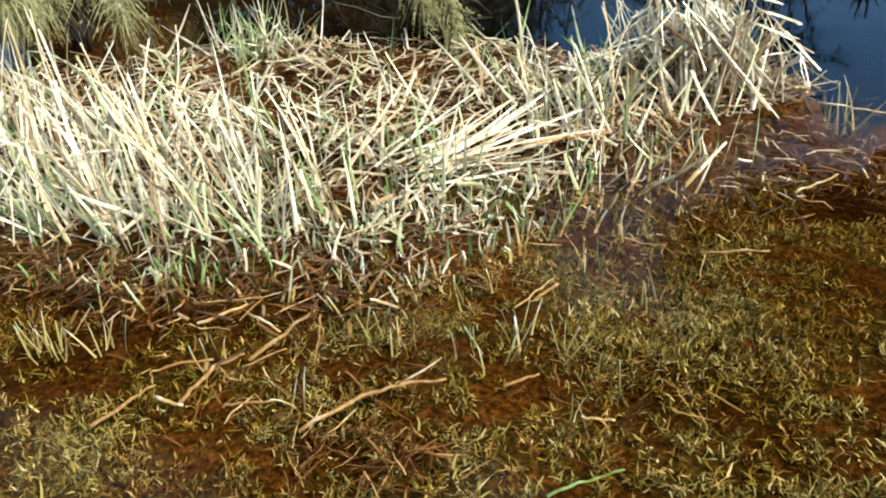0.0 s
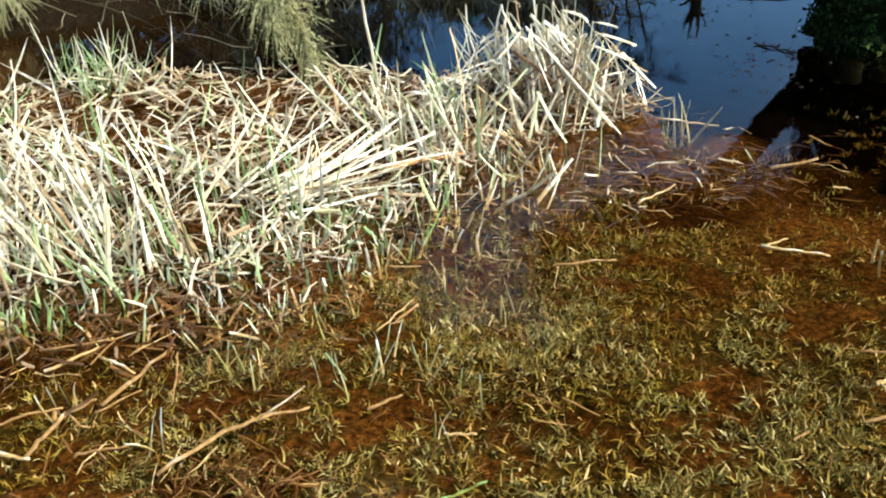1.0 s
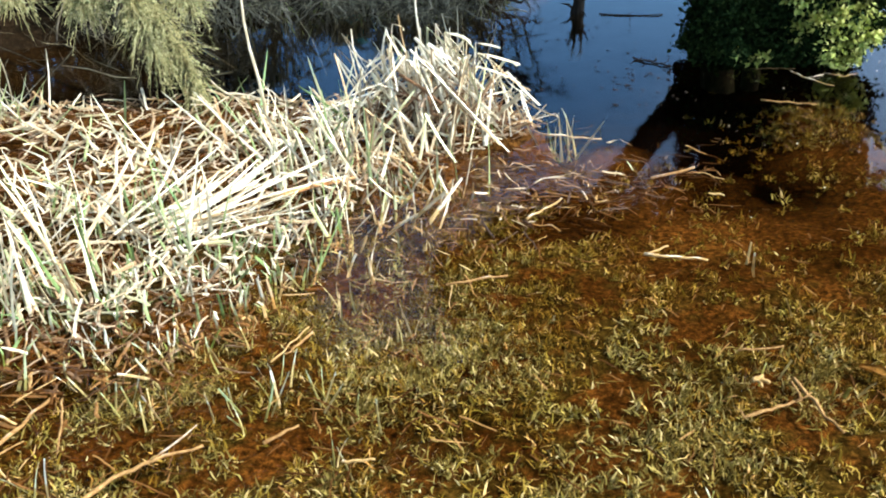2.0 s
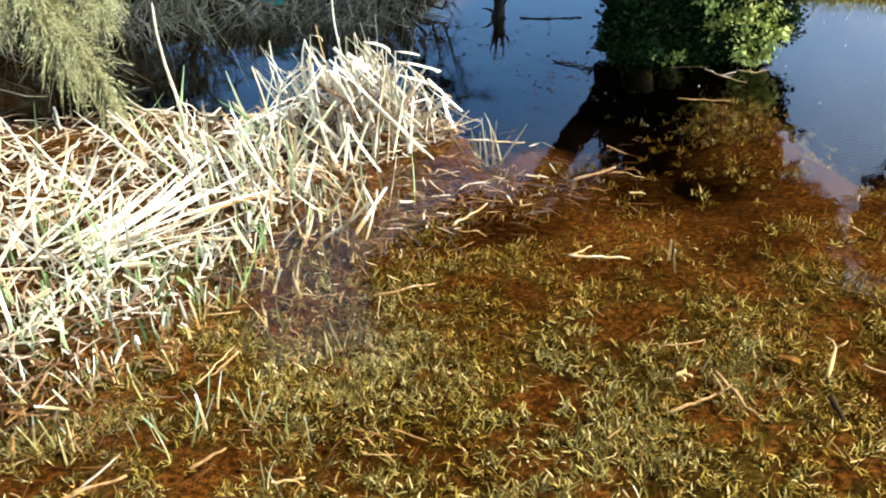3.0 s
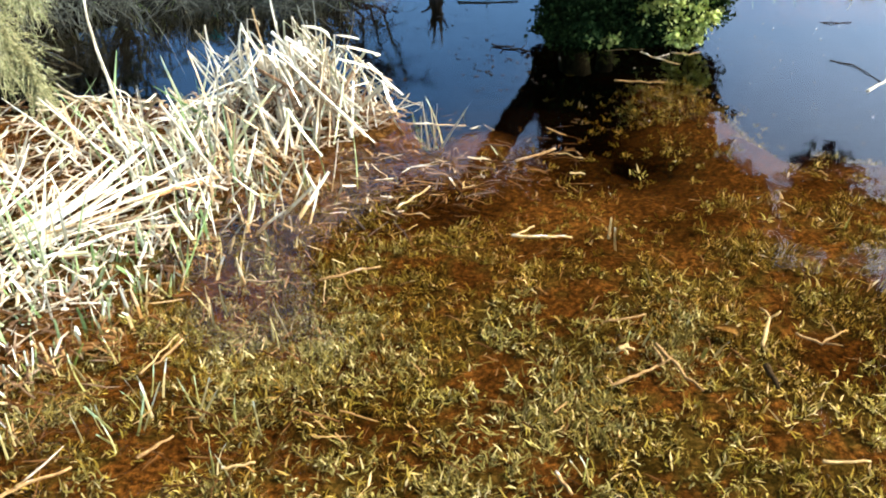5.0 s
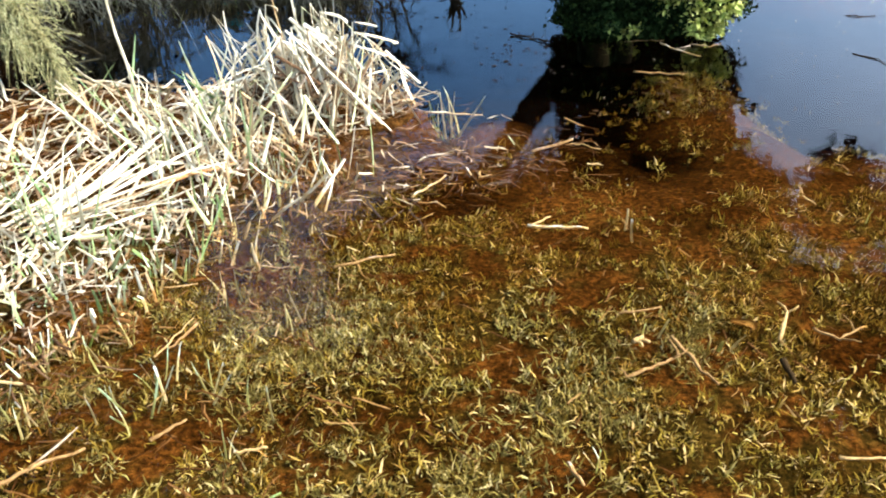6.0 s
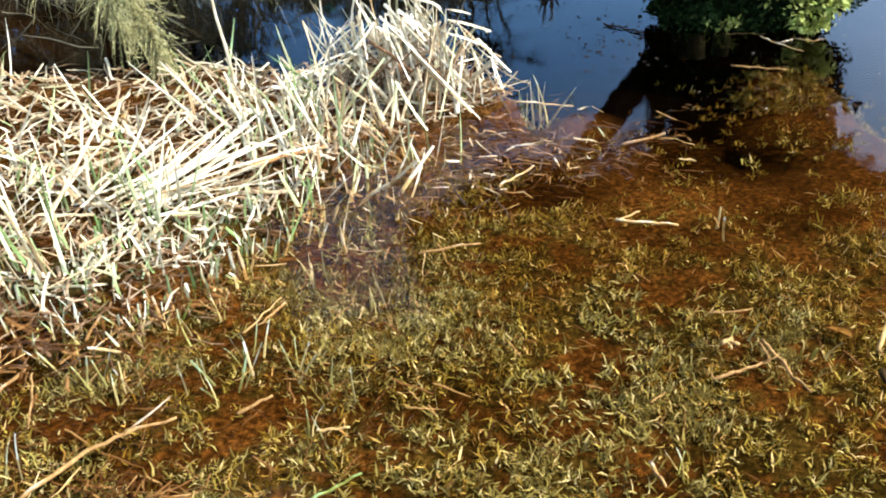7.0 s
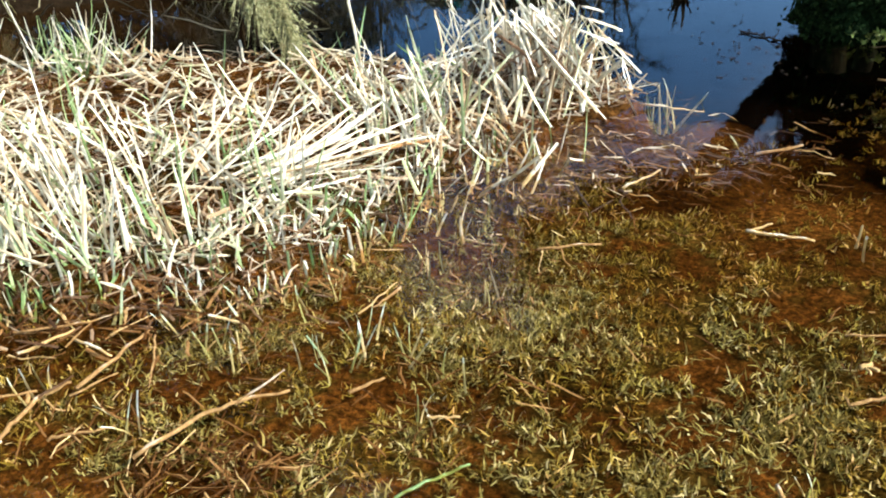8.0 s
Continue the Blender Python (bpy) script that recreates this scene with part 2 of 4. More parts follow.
def plain(name, colour, rough):
    b = Mat(name, rough, 0.4)
    return b.colour(b.mix(1.0, colour, b.ramp(b.noise(14.0, 4.0), [(0.3, (0.7, 0.7, 0.7)), (0.7, (1, 1, 1))]), "MULTIPLY"))


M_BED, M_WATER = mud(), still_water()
M_TEAL = plain("teal_plastic", (0.02, 0.30, 0.27), 0.4)
M_FLAKE = leafy("pale_flake", [(0.0, (0.5, 0.42, 0.28)), (1.0, (0.82, 0.78, 0.66))], True, 0.6, 60)


# ---------------------------------------------------------------- mesh tools
class Soup:
    """Gathers many small pieces into one mesh."""

    def __init__(self):
        self.v, self.f, self.n = [], [], 0

    def add(self, verts, faces):
        self.v.extend(verts)
        self.f.extend([tuple(i + self.n for i in face) for face in faces])
        self.n += len(verts)

    def mesh(self, name, mat, smooth=False):
        me = bpy.data.meshes.new(name)
        me.from_pydata([tuple(v) for v in self.v], [], self.f)
        me.materials.append(mat)
        if smooth:
            me.polygons.foreach_set("use_smooth", [True] * len(me.polygons))
        me.update()
        return me


def sweep(points, widths, thick=0.35, sides=4, side=None):
    """A tapering stem along the points; thick flattens it."""
    pts = [Vector(p) for p in points]
    verts, faces = [], []
    ref = Vector(side) if side else Vector((1, 0.31, 0.17))
    for i, p in enumerate(pts):
        d = (pts[min(i + 1, len(pts) - 1)] - pts[max(i - 1, 0)]).normalized()
        a = (ref - d * ref.dot(d))
        a = a.normalized() if a.length > 1e-4 else d.orthogonal().normalized()
        b = d.cross(a)
        for k in range(sides):
            w = 2 * math.pi * k / sides
            verts.append(p + a * (math.cos(w) * widths[i] / 2) + b * (math.sin(w) * widths[i] * thick / 2))
    for i in range(len(pts) - 1):
        for k in range(sides):
            j = (k + 1) % sides
            faces.append((i * sides + k, i * sides + j, (i + 1) * sides + j, (i + 1) * sides + k))
    faces.append(tuple(reversed(range(sides))))
    last = (len(pts) - 1) * sides
    faces.append(tuple(last + k for k in range(sides)))
    return verts, faces


def part(name, me, parent=None, m=None, label=""):
    ob = new(name, me)
    ob.parent = parent
    if m is not None:
        ob.matrix_basis = m
    if label:
        ob["label"] = label
    return ob


def anchor(name, x, y, z, label, category, group=""):
    e = new(name)
    e.empty_display_size = 0.05
    e.location = (x, y, z)
    return tagged(e, label, category, group)


def aim(p, d, spin, scale=1.0):
    """A pose at p whose z axis points along d."""
    q = Vector(d).to_track_quat("Z", "X")
    return Matrix.Translation(p) @ q.to_matrix().to_4x4() @ Matrix.Rotation(spin, 4, "Z") @ Matrix.Scale(scale, 4)


R = random.Random(7)
NR = np.random.default_rng(11)


# ---------------------------------------------------------------- ground and water
def smooth(a, b, v):
    t = np.clip((v - a) / (b - a), 0, 1)
    return t * t * (3 - 2 * t)


def reed_edge(x):
    """How far ahead the front edge of the reed bed lies."""
    return np.interp(x, [-4.5, -2.6, -1.8, -1.2, -1.0, -0.75, -0.47, -0.2, 0.0, 0.2], [1.2, 1.5, 1.72, 1.95, 2.2, 3.0, 3.3, 3.5, 3.9, 6.0])


def reed_back(x):
    return np.interp(x, [-4.5, -3.6, -2.8, -2.2, -1.5, -0.9, -0.2, 0.2], [2.6, 3.1, 3.7, 3.95, 4.05, 4.1, 4.0, 3.0])


def bank_edge(x):
    return np.interp(x, [-9, -5, -3.5, -2.0, -0.6, 0.0, 0.9, 1.7, 2.3, 3.4, 6], [2.2, 3.0, 4.4, 5.6, 6.0, 8.6, 8.6, 7.0, 6.6, 6.45, 6.0])


def bed_height(x, y):
    x, y = np.asarray(x, float), np.asarray(y, float)
    z = -0.095 + 0.018 * np.sin(3.1 * x + 1.3 * y) * np.cos(2.3 * y - 0.7 * x) + 0.012 * np.sin(9.0 * x - 4 * y) * np.sin(7.3 * y + 2 * x)
    # these hollows also darken the bed, through the dimming in its depth colour
    z -= 0.15 * np.exp(-(((x - 0.75) / 0.95) ** 2 + ((y - 3.95) / 0.8) ** 2))
    z -= 0.05 * np.exp(-(((x - 0.05) / 0.45) ** 2 + ((y - 3.15) / 0.4) ** 2)) + 0.09 * np.exp(-(((x + 0.5) / 0.26) ** 2 + ((y - 2.25) / 0.3) ** 2))
    z -= 0.06 * np.exp(-(((x - 1.05) / 0.5) ** 2 + ((y - 3.65) / 0.5) ** 2))
    edge = y + 0.8 * smooth(0.45, -0.15, x) + 1.0 * smooth(1.45, 1.85, x) + 0.3 * np.exp(-((x - 0.98) / 0.5) ** 2) + 0.1 * np.sin(3 * x) + 0.06 * np.sin(7 * x + 4 * y)
    z -= 0.26 * smooth(4.2, 5.3, edge)
    mound = np.exp(-(((x - 1.42) / 0.34) ** 2 + ((y - 4.72) / 0.45) ** 2))
    z = z + (-0.225 - z) * mound
    bed = smooth(-0.25, 0.15, y - reed_edge(x)) * smooth(-0.35, 0.1, reed_back(x) - y)
    z = z * (1 - bed) + bed * (0.0 + 0.02 * np.sin(6 * x) * np.sin(5 * y))
    shore = smooth(-0.35, 0.7, y - bank_edge(x))
    z = z * (1 - shore) + 0.16 * shore
    near = smooth(0.35, -0.5, y + 0.22 * np.sin(1.3 * x + 0.6) + 0.09 * np.sin(4.1 * x))
    near = np.maximum(near, smooth(-4.4, -5.7, x + 0.4 * np.sin(1.1 * y) + 0.1 * np.sin(3.7 * y)))
    near = np.maximum(near, smooth(4.5, 6.2, x + 0.45 * np.sin(0.9 * y + 1.0) + 0.12 * np.sin(3.3 * y)))
    return z * (1 - near) + 0.15 * near


def patchy(x, y, scale, seed):
    """A cheap smooth random field between about 0 and 1."""
    g = np.random.default_rng(seed)
    v = np.zeros_like(x)
    for _ in range(26):
        a, k = g.uniform(0, 6.3), scale * g.uniform(0.55, 1.6)
        v += np.sin(k * (math.cos(a) * x + math.sin(a) * y) + g.uniform(0, 6.3))
    return 0.5 + v / 14


def weed_field(x, y):
    """Where weed grows in cushions on the pond bed."""
    return patchy(x, y, 62.0, 5) * 0.5 + patchy(x, y, 15.0, 6) * 0.5 + 0.06 * smooth(-0.9, 0.2, x)


def far_bed(x, y):
    """Rises to one where bare mud takes over from the weed."""
    return smooth(2.55, 3.45, y + 0.22 * np.sin(2.2 * x) + 0.25 * (patchy(x, y, 5.0, 14) - 0.5))


def ground():
    def axis(lo, hi, step, far):
        mid = list(np.arange(lo, hi + step / 2, step))
        out, s = [], step
        p = hi
        while p < far:
            s *= 1.35
            p += s
            out.append(p)
        back, s, p = [], step, lo
        while p > -far:
            s *= 1.35
            p -= s
            back.append(p)
        return np.array(back[::-1] + mid + out)

    xs, ys = axis(-4.5, 4.0, 0.045, 900), axis(0.3, 8.5, 0.045, 900)
    gx, gy = np.meshgrid(xs, ys)
    gz = bed_height(gx, gy)
    rough = np.random.default_rng(3).normal(0, 0.004, gz.shape)
    gz = gz + rough * (np.hypot(gx, gy) < 9)
    nx, ny = len(xs), len(ys)
    i = np.arange(nx * ny).reshape(ny, nx)
    faces = np.stack([i[:-1, :-1], i[:-1, 1:], i[1:, 1:], i[1:, :-1]], -1).reshape(-1, 4)
    me = bpy.data.meshes.new("ground")
    me.from_pydata(np.stack([gx, gy, gz], -1).reshape(-1, 3).tolist(), [], faces.tolist())
    me.polygons.foreach_set("use_smooth", [True] * len(me.polygons))
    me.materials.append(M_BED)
    moss = me.attributes.new("moss", "FLOAT", "POINT")
    moss.data.foreach_set("value", (0.8 * smooth(0.44, 0.60, weed_field(gx, gy)) * (1 - far_bed(gx, gy))).reshape(-1).astype(np.float32))
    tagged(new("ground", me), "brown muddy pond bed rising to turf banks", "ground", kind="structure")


def water():
    me = bpy.data.meshes.new("water")
    me.from_pydata([(-12, -4, 0), (12, -4, 0), (12, 14, 0), (-12, 14, 0)], [], [(0, 1, 2, 3)])
    me.materials.append(M_WATER)
    tagged(new("water", me), "shallow still tea-brown water mirroring sky and trees", "water", kind="structure")


ground()
water()


# ---------------------------------------------------------------- blades in bulk
def blades(name, mat, x, y, z, length, width, lean, label, category, az=None, bendy=0.5):
    """Many flat bent blades as one mesh: two quads and a tip each."""
    n = len(x)
    az = NR.uniform(0, 2 * np.pi, n) if az is None else az
    d = np.stack([np.cos(az) * np.sin(lean), np.sin(az) * np.sin(lean), np.cos(lean)], -1)
    lean2 = np.clip(lean + bendy * NR.uniform(0.2, 1.2, n), 0, 1.9)
    az2 = az + NR.normal(0, 0.4, n)
    d2 = np.stack([np.cos(az2) * np.sin(lean2), np.sin(az2) * np.sin(lean2), np.cos(lean2)], -1)
    face = NR.uniform(0, 2 * np.pi, n)
    s = np.stack([np.cos(face), np.sin(face), np.zeros(n)], -1) * (width / 2)[:, None]
    p0 = np.stack([x, y, z], -1)
    p1 = p0 + d * (length * 0.5)[:, None]
    p2 = p1 + d2 * (length * 0.5)[:, None]
    v = np.stack([p0 - s, p0 + s, p1 + s * 0.9, p1 - s * 0.9, p2], 1).reshape(-1, 3)
    k = (np.arange(n) * 5)[:, None]
    quads, tris = k + np.array([0, 1, 2, 3]), k + np.array([3, 2, 4])
    me = bpy.data.meshes.new(name)
    me.from_pydata(v.tolist(), [], quads.tolist() + tris.tolist())
    me.materials.append(mat)
    return tagged(new(name, me), label, category, kind="stuff")


def sprigs(name, mat, x, y, label):
    per = 13
    vigour = np.repeat(NR.uniform(0.5, 1.4, len(x)), per)
    x, y = np.repeat(x, per), np.repeat(y, per)
    n = len(x)
    x, y = x + NR.normal(0, 0.0125, n), y + NR.normal(0, 0.0125, n)
    z = bed_height(x, y) - 0.005 + NR.uniform(0, 0.02, n)
    size = NR.uniform(0.4, 1.0, n) * vigour
    blades(name, mat, x, y, z, size * 0.043, NR.uniform(0.0026, 0.0070, n), NR.uniform(0.2, 1.6, n), label, "grass", bendy=0.4)


def drowned_grass():
    n = 44000
    x, y = NR.uniform(-4.3, 4.6, n), 0.15 + 3.9 * NR.uniform(0, 1, n) ** 1.1
    far = far_bed(x, y)
    tuft = weed_field(x, y)
    keep = NR.uniform(0, 1, n) < np.clip(smooth(0.45, 0.62, tuft), 0.025, 0.85) * (1 - 0.86 * far) * (1 - smooth(-0.15, 0.2, y - reed_edge(x))) * (1 - 0.7 * smooth(-0.3, -0.1, y - reed_edge(x)) * smooth(-0.5, -0.9, x))
    keep &= (np.abs(x) < 0.75 * y + 1.7) | (NR.uniform(0, 1, n) < 0.3)
    x, y = x[keep], y[keep]
    edge = smooth(4.3, 3.3, np.abs(x)) * smooth(0.15, 0.6, y)
    inside = NR.uniform(0, 1, len(x)) < 0.25 + 0.75 * edge
    x, y = x[inside], y[inside]
    shade = smooth(1.7, 2.9, y + 0.5 * (patchy(x, y, 3.0, 8) - 0.5) + 0.25 * smooth(-0.6, 0.4, x))
    grey = smooth(0.50, 0.62, patchy(x, y, 3.2, 9)) * smooth(0.9, 0.2, x) * smooth(2.5, 2.1, y) * 0.55
    grey = NR.uniform(0, 1, len(x)) < np.maximum(grey, 0.7 * smooth(0.3, -0.3, x) * smooth(1.9, 1.3, y) * smooth(-1.6, -0.8, x))
    gx, gy = x[grey], y[grey]
    wx, wy = NR.uniform(-2.1, 0.5, 7000), NR.uniform(0.85, 2.3, 7000)
    soft = patchy(wx, wy, 9.0, 12) * 0.5 + patchy(wx, wy, 3.0, 13) * 0.5 + NR.normal(0, 0.06, 7000)
    soft = (soft > 0.53) & (wy < reed_edge(wx) - 0.05) & (NR.uniform(0, 1, 7000) < 0.55 * smooth(0.5, -0.2, wx) * smooth(-1.6, -0.8, wx))
    px, py = np.concatenate([wx[soft], NR.normal(-0.5, 0.17, 420), NR.normal(0.73, 0.06, 60), NR.normal(0.42, 0.07, 60), NR.normal(0.82, 0.04, 30), NR.normal(-1.72, 0.09, 90)]), np.concatenate([wy[soft], NR.normal(2.2, 0.22, 420), NR.normal(2.02, 0.07, 60), NR.normal(1.75, 0.07, 60), NR.normal(2.2, 0.05, 30), NR.normal(0.98, 0.07, 90)])
    sprigs("silted_weed", M_SILTED, np.concatenate([gx, px]), np.concatenate([gy, py]), "grey-green silted weed in soft patches on the pond bed")
    x, y, shade = x[~grey], y[~grey], shade[~grey]
    # more dark weed farther out: its own olive plus light lost in deeper water
    dark = NR.uniform(0, 1, len(x)) < 0.10 + 0.68 * shade + 0.5 * smooth(0.5, -0.5, x)
    sprigs("drowned_grass", M_GRASS, x[~dark], y[~dark], "short olive grass drowned in shallow brown water")
    mx, my = NR.normal(1.42, 0.24, 200), NR.normal(4.5, 0.3, 200)
    x, y, dark = np.concatenate([x, mx]), np.concatenate([y, my]), np.concatenate([dark, np.ones(200, bool)])
    sprigs("drowned_weed", M_WEED, x[dark], y[dark], "dark olive water weed on the brown pond bed")


def bank_grass():
    n = 26000
    x, y = NR.uniform(-4.5, 6.5, n), NR.uniform(5.6, 10.5, n)
    keep = (y > bank_edge(x) + 0.12 + 0.06 * NR.normal(0, 1, n)) & ((x > 1.2) | (NR.uniform(0, 1, n) < 0.5))
    x, y = x[keep], y[keep]
    n = len(x)
    blades("bank_grass", M_BANK, x, y, bed_height(x, y) - 0.01, NR.uniform(0.06, 0.2, n), NR.uniform(0.005, 0.011, n), NR.uniform(0.05, 0.9, n),
           "sunlit green grass on the far bank", "grass")


def shore_turf():
    n = 42000
    x, y = NR.uniform(-7, 7, n), NR.uniform(-2.5, 6.5, n)
    keep = bed_height(x, y) > 0.02
    keep &= (y < 3.0) | (np.abs(x) > 4.2)
    x, y = x[keep], y[keep]
    n = len(x)
    blades("shore_turf", M_BANK, x, y, bed_height(x, y) - 0.01, NR.uniform(0.05, 0.16, n), NR.uniform(0.005, 0.011, n), NR.uniform(0.05, 0.9, n),
           "green turf along the near shore", "grass")


drowned_grass()
bank_grass()
shore_turf()


# ---------------------------------------------------------------- reeds
def reed_mesh(length, width, kind, rng):
    """One dry reed blade: blunt or pointed, straight, bowed or snapped over."""
    steps = 7
    bow = rng.gauss(0, 0.4)
    snap = rng.uniform(0.45, 0.8)
    fold = rng.uniform(1.1, 2.5) * rng.choice((-1, 1))
    p, ang, pts, ws = Vector((0, 0, 0)), 0.0, [], []
    for i in range(steps):
        u = i / (steps - 1)
        pts.append(p.copy())
        ws.append(width * (1.0 - (0.25 + (0.6 if kind == "pointed" else 0.1)) * u ** 2))
        ang += bow / steps
        if kind == "snapped" and u <= snap < u + 1 / (steps - 1):
            ang += fold
        p = p + Vector((math.sin(ang), rng.uniform(-0.03, 0.03), math.cos(ang))) * (length / (steps - 1))
    s = Soup()
    s.add(*sweep(pts, ws, 0.32, 4, (0.2, 1, 0)))
    return s


def reed_set(prefix, mat, count, lengths, widths, kinds, seed):
    g = random.Random(seed)
    made = []
    for _ in range(count):
        length = g.uniform(*lengths)
        made.append((length, reed_mesh(length, g.uniform(*widths), g.choice(kinds), g).mesh(prefix, mat)))
    return made


LONG = reed_set("reed_blade", M_REED, 22, (0.26, 0.54), (0.008, 0.017), ("pointed", "blunt", "blunt", "snapped"), 1)
SHORT = reed_set("reed_blade", M_REED, 16, (0.10, 0.24), (0.008, 0.015), ("blunt", "blunt", "pointed", "snapped"), 3)
LOW = reed_set("reed_blade", M_REED, 16, (0.05, 0.13), (0.008, 0.013), ("blunt", "blunt", "snapped"), 8)
SHOOT = reed_set("shoot", M_SHOOT, 14, (0.06, 0.13), (0.008, 0.014), ("pointed", "blunt", "blunt"), 4)
WADING = reed_set("shoot", M_SPEAR, 14, (0.09, 0.14), (0.005, 0.008), ("pointed", "blunt", "blunt"), 10)
TALL_SHOOT = reed_set("shoot", M_SHOOT, 12, (0.18, 0.38), (0.009, 0.015), ("pointed", "pointed", "snapped"), 5)


def lean_dir(az, tilt):
    return Vector((math.cos(az) * math.sin(tilt), math.sin(az) * math.sin(tilt), math.cos(tilt)))


def clump(name, cx, cy, rx, ry, count, pool, az, spread, tilts, label, group="", lift=0.0, shoots=0, tall=0.6):
    """A stand of dry reeds round one spot, leaning about one way."""
    e = anchor(name, cx, cy, float(bed_height(cx, cy)) - 0.01, label, "reeds", group)
    for i in range(count + shoots):
        a, r = R.uniform(0, 6.283), math.sqrt(R.random())
        x, y = math.cos(a) * r * rx, math.sin(a) * r * ry
        green = i >= count
        use = (TALL_SHOOT if R.random() < tall else SHOOT) if green else pool
        _, me = R.choice(use)
        d = lean_dir(az + R.gauss(0, spread), min(abs(R.uniform(*tilts)) * (0.6 if green else 1), 1.62))
        z = max(float(bed_height(cx + x, cy + y)), -0.04) - e.location.z - 0.015 + R.random() * lift
        part("green_shoot" if green else "reed_blade", me, e, aim((x, y, z), d, R.uniform(0, 6.283), R.uniform(0.85, 1.15)))
    return e


LEFTWARD = radians(165)
DRY = "stand of pale dry reed blades leaning over brown litter"
for cx, cy, n in ((-2.75, 1.85, 40), (-2.45, 1.80, 42), (-2.15, 1.85, 42), (-1.88, 1.97, 34), (-1.68, 2.1, 16), (-2.6, 2.2, 32), (-2.25, 2.2, 32), (-1.95, 2.3, 24), (-3.1, 2.1, 30), (-3.35, 2.45, 26), (-2.9, 2.5, 24)):
    clump("reed_stand", cx, cy, 0.22, 0.17, n, LONG + SHORT[:6], LEFTWARD, 0.85, (0.05, 1.05), DRY, "stands of dry reeds", 0.03, 12)
for cx, cy, n in ((-1.48, 2.04, 20), (-1.3, 2.1, 23), (-1.1, 2.2, 23), (-0.98, 2.42, 20), (-1.25, 2.34, 18), (-0.95, 2.64, 15), (-1.16, 2.56, 16), (-1.45, 2.3, 15)):
    clump("reed_stubble_tuft", cx, cy, 0.18, 0.15, n, LOW, LEFTWARD, 2.2, (0.05, 1.45), "short bleached reed stubble with pale green shoots", "tufts of reed stubble", 0.02, 13, 0.06)
for cx, cy, n in ((-1.5, 2.62, 16), (-1.68, 2.6, 18), (-1.9, 2.65, 18), (-2.2, 2.65, 20), (-1.35, 3.2, 14), (-1.2, 3.45, 14), (-1.5, 3.55, 14), (-1.05, 3.65, 16), (-1.75, 3.1, 14), (-2.1, 3.2, 10), (-2.5, 2.75, 16), (-2.8, 2.7, 16)):
    clump("reed_tuft", cx, cy, 0.22, 0.2, n, SHORT, LEFTWARD, 1.7, (0.25, 1.5), "short broken straw-coloured reeds with green shoots", "tufts of broken reeds", 0.06, 9, 0.35)
for cx, cy, n in ((-0.95, 3.3, 18), (-1.07, 3.16, 16), (-0.8, 3.08, 10), (-0.62, 3.12, 5), (-0.86, 2.85, 9), (-0.45, 3.15, 3), (-1.0, 3.02, 12), (-0.78, 3.36, 10), (-0.72, 2.68, 7), (-0.78, 2.45, 6), (-0.6, 2.86, 7), (-0.68, 3.0, 6), (-0.5, 3.05, 5), (-0.86, 2.7, 8)):
    clump("reed_tuft", cx, cy, 0.15, 0.13, n, SHORT + LONG[:8] if n > 8 else SHORT, LEFTWARD, 2.0, (0.02, 0.9), "sparse upright reeds standing in dark shallow water", "sparse reeds in water", 0.0, 3, 0.2)

for cx, cy, n in ((-2.52, 1.70, 16), (-2.75, 1.66, 12), (-2.05, 1.78, 8), (-1.75, 1.85, 7), (-1.15, 3.0, 12), (-1.32, 2.45, 10), (-1.0, 3.35, 9)):
    e = anchor("green_reed_tuft", cx, cy, float(bed_height(cx, cy)) - 0.01, "tuft of tall fresh green reed blades among dry ones", "reeds", "green reed tufts")
    for _ in range(n):
        _, me = R.choice(TALL_SHOOT)
        part("green_shoot", me, e, aim((R.gauss(0, 0.05), R.gauss(0, 0.04), -0.01), lean_dir(LEFTWARD + R.gauss(0, 1.2), R.uniform(0.05, 0.7)), R.uniform(0, 6.283), R.uniform(0.8, 1.1)))

def stalk(owner, points, width, sag=0.012):
    """One stalk along straight runs, snapped where they meet."""
    pts, ws = [], []
    runs = len(points) - 1
    for i in range(runs):
        a, b = Vector(points[i]), Vector(points[i + 1])
        side = Vector((R.gauss(0, sag), R.gauss(0, sag), R.gauss(0, sag * 0.5)))
        for k in range(4):
            u = k / 4
            pts.append(a.lerp(b, u) + side * (4 * u * (1 - u)))
    pts.append(Vector(points[-1]))
    for i in range(len(pts)):
        ws.append(width * (1 - 0.35 * (i / (len(pts) - 1)) ** 2) * (0.8 if i % 4 == 0 and 0 < i < len(pts) - 1 else 1))
    one = Soup()
    one.add(*sweep(pts, ws, 0.36, 4, (R.gauss(0, 1), R.gauss(0, 1), 0.2)))
    part("reed_blade", one.mesh("reed_blade", M_REED), owner)


# the fan of reeds lying flat over one another, spread towards their tips
fan = anchor("reed_fan", -1.43, 2.49, 0.0, "fan of bleached flattened reeds lying on the litter", "reeds")
for i in range(42):
    low = Vector((R.gauss(0, 0.07), R.gauss(0, 0.06), R.uniform(0.02, 0.10)))
    way, reach = radians(R.gauss(57, 19)), R.uniform(0.34, 0.62)
    high = low + Vector((math.cos(way) * reach, math.sin(way) * reach, R.uniform(0.0, 0.12)))
    run = [low, high]
    if R.random() < 0.25:
        run.append(high + Vector((R.gauss(0, 0.07), R.gauss(-0.03, 0.06), R.uniform(-0.08, 0.0))))
    stalk(fan, run, R.uniform(0.007, 0.013), 0.014)

# the heap of snapped reeds at the water's edge
HX, HY = -0.60, 3.68
heap = anchor("reed_heap", HX, HY, 0.0, "domed heap of snapped bleached reeds at the water's edge", "reeds")


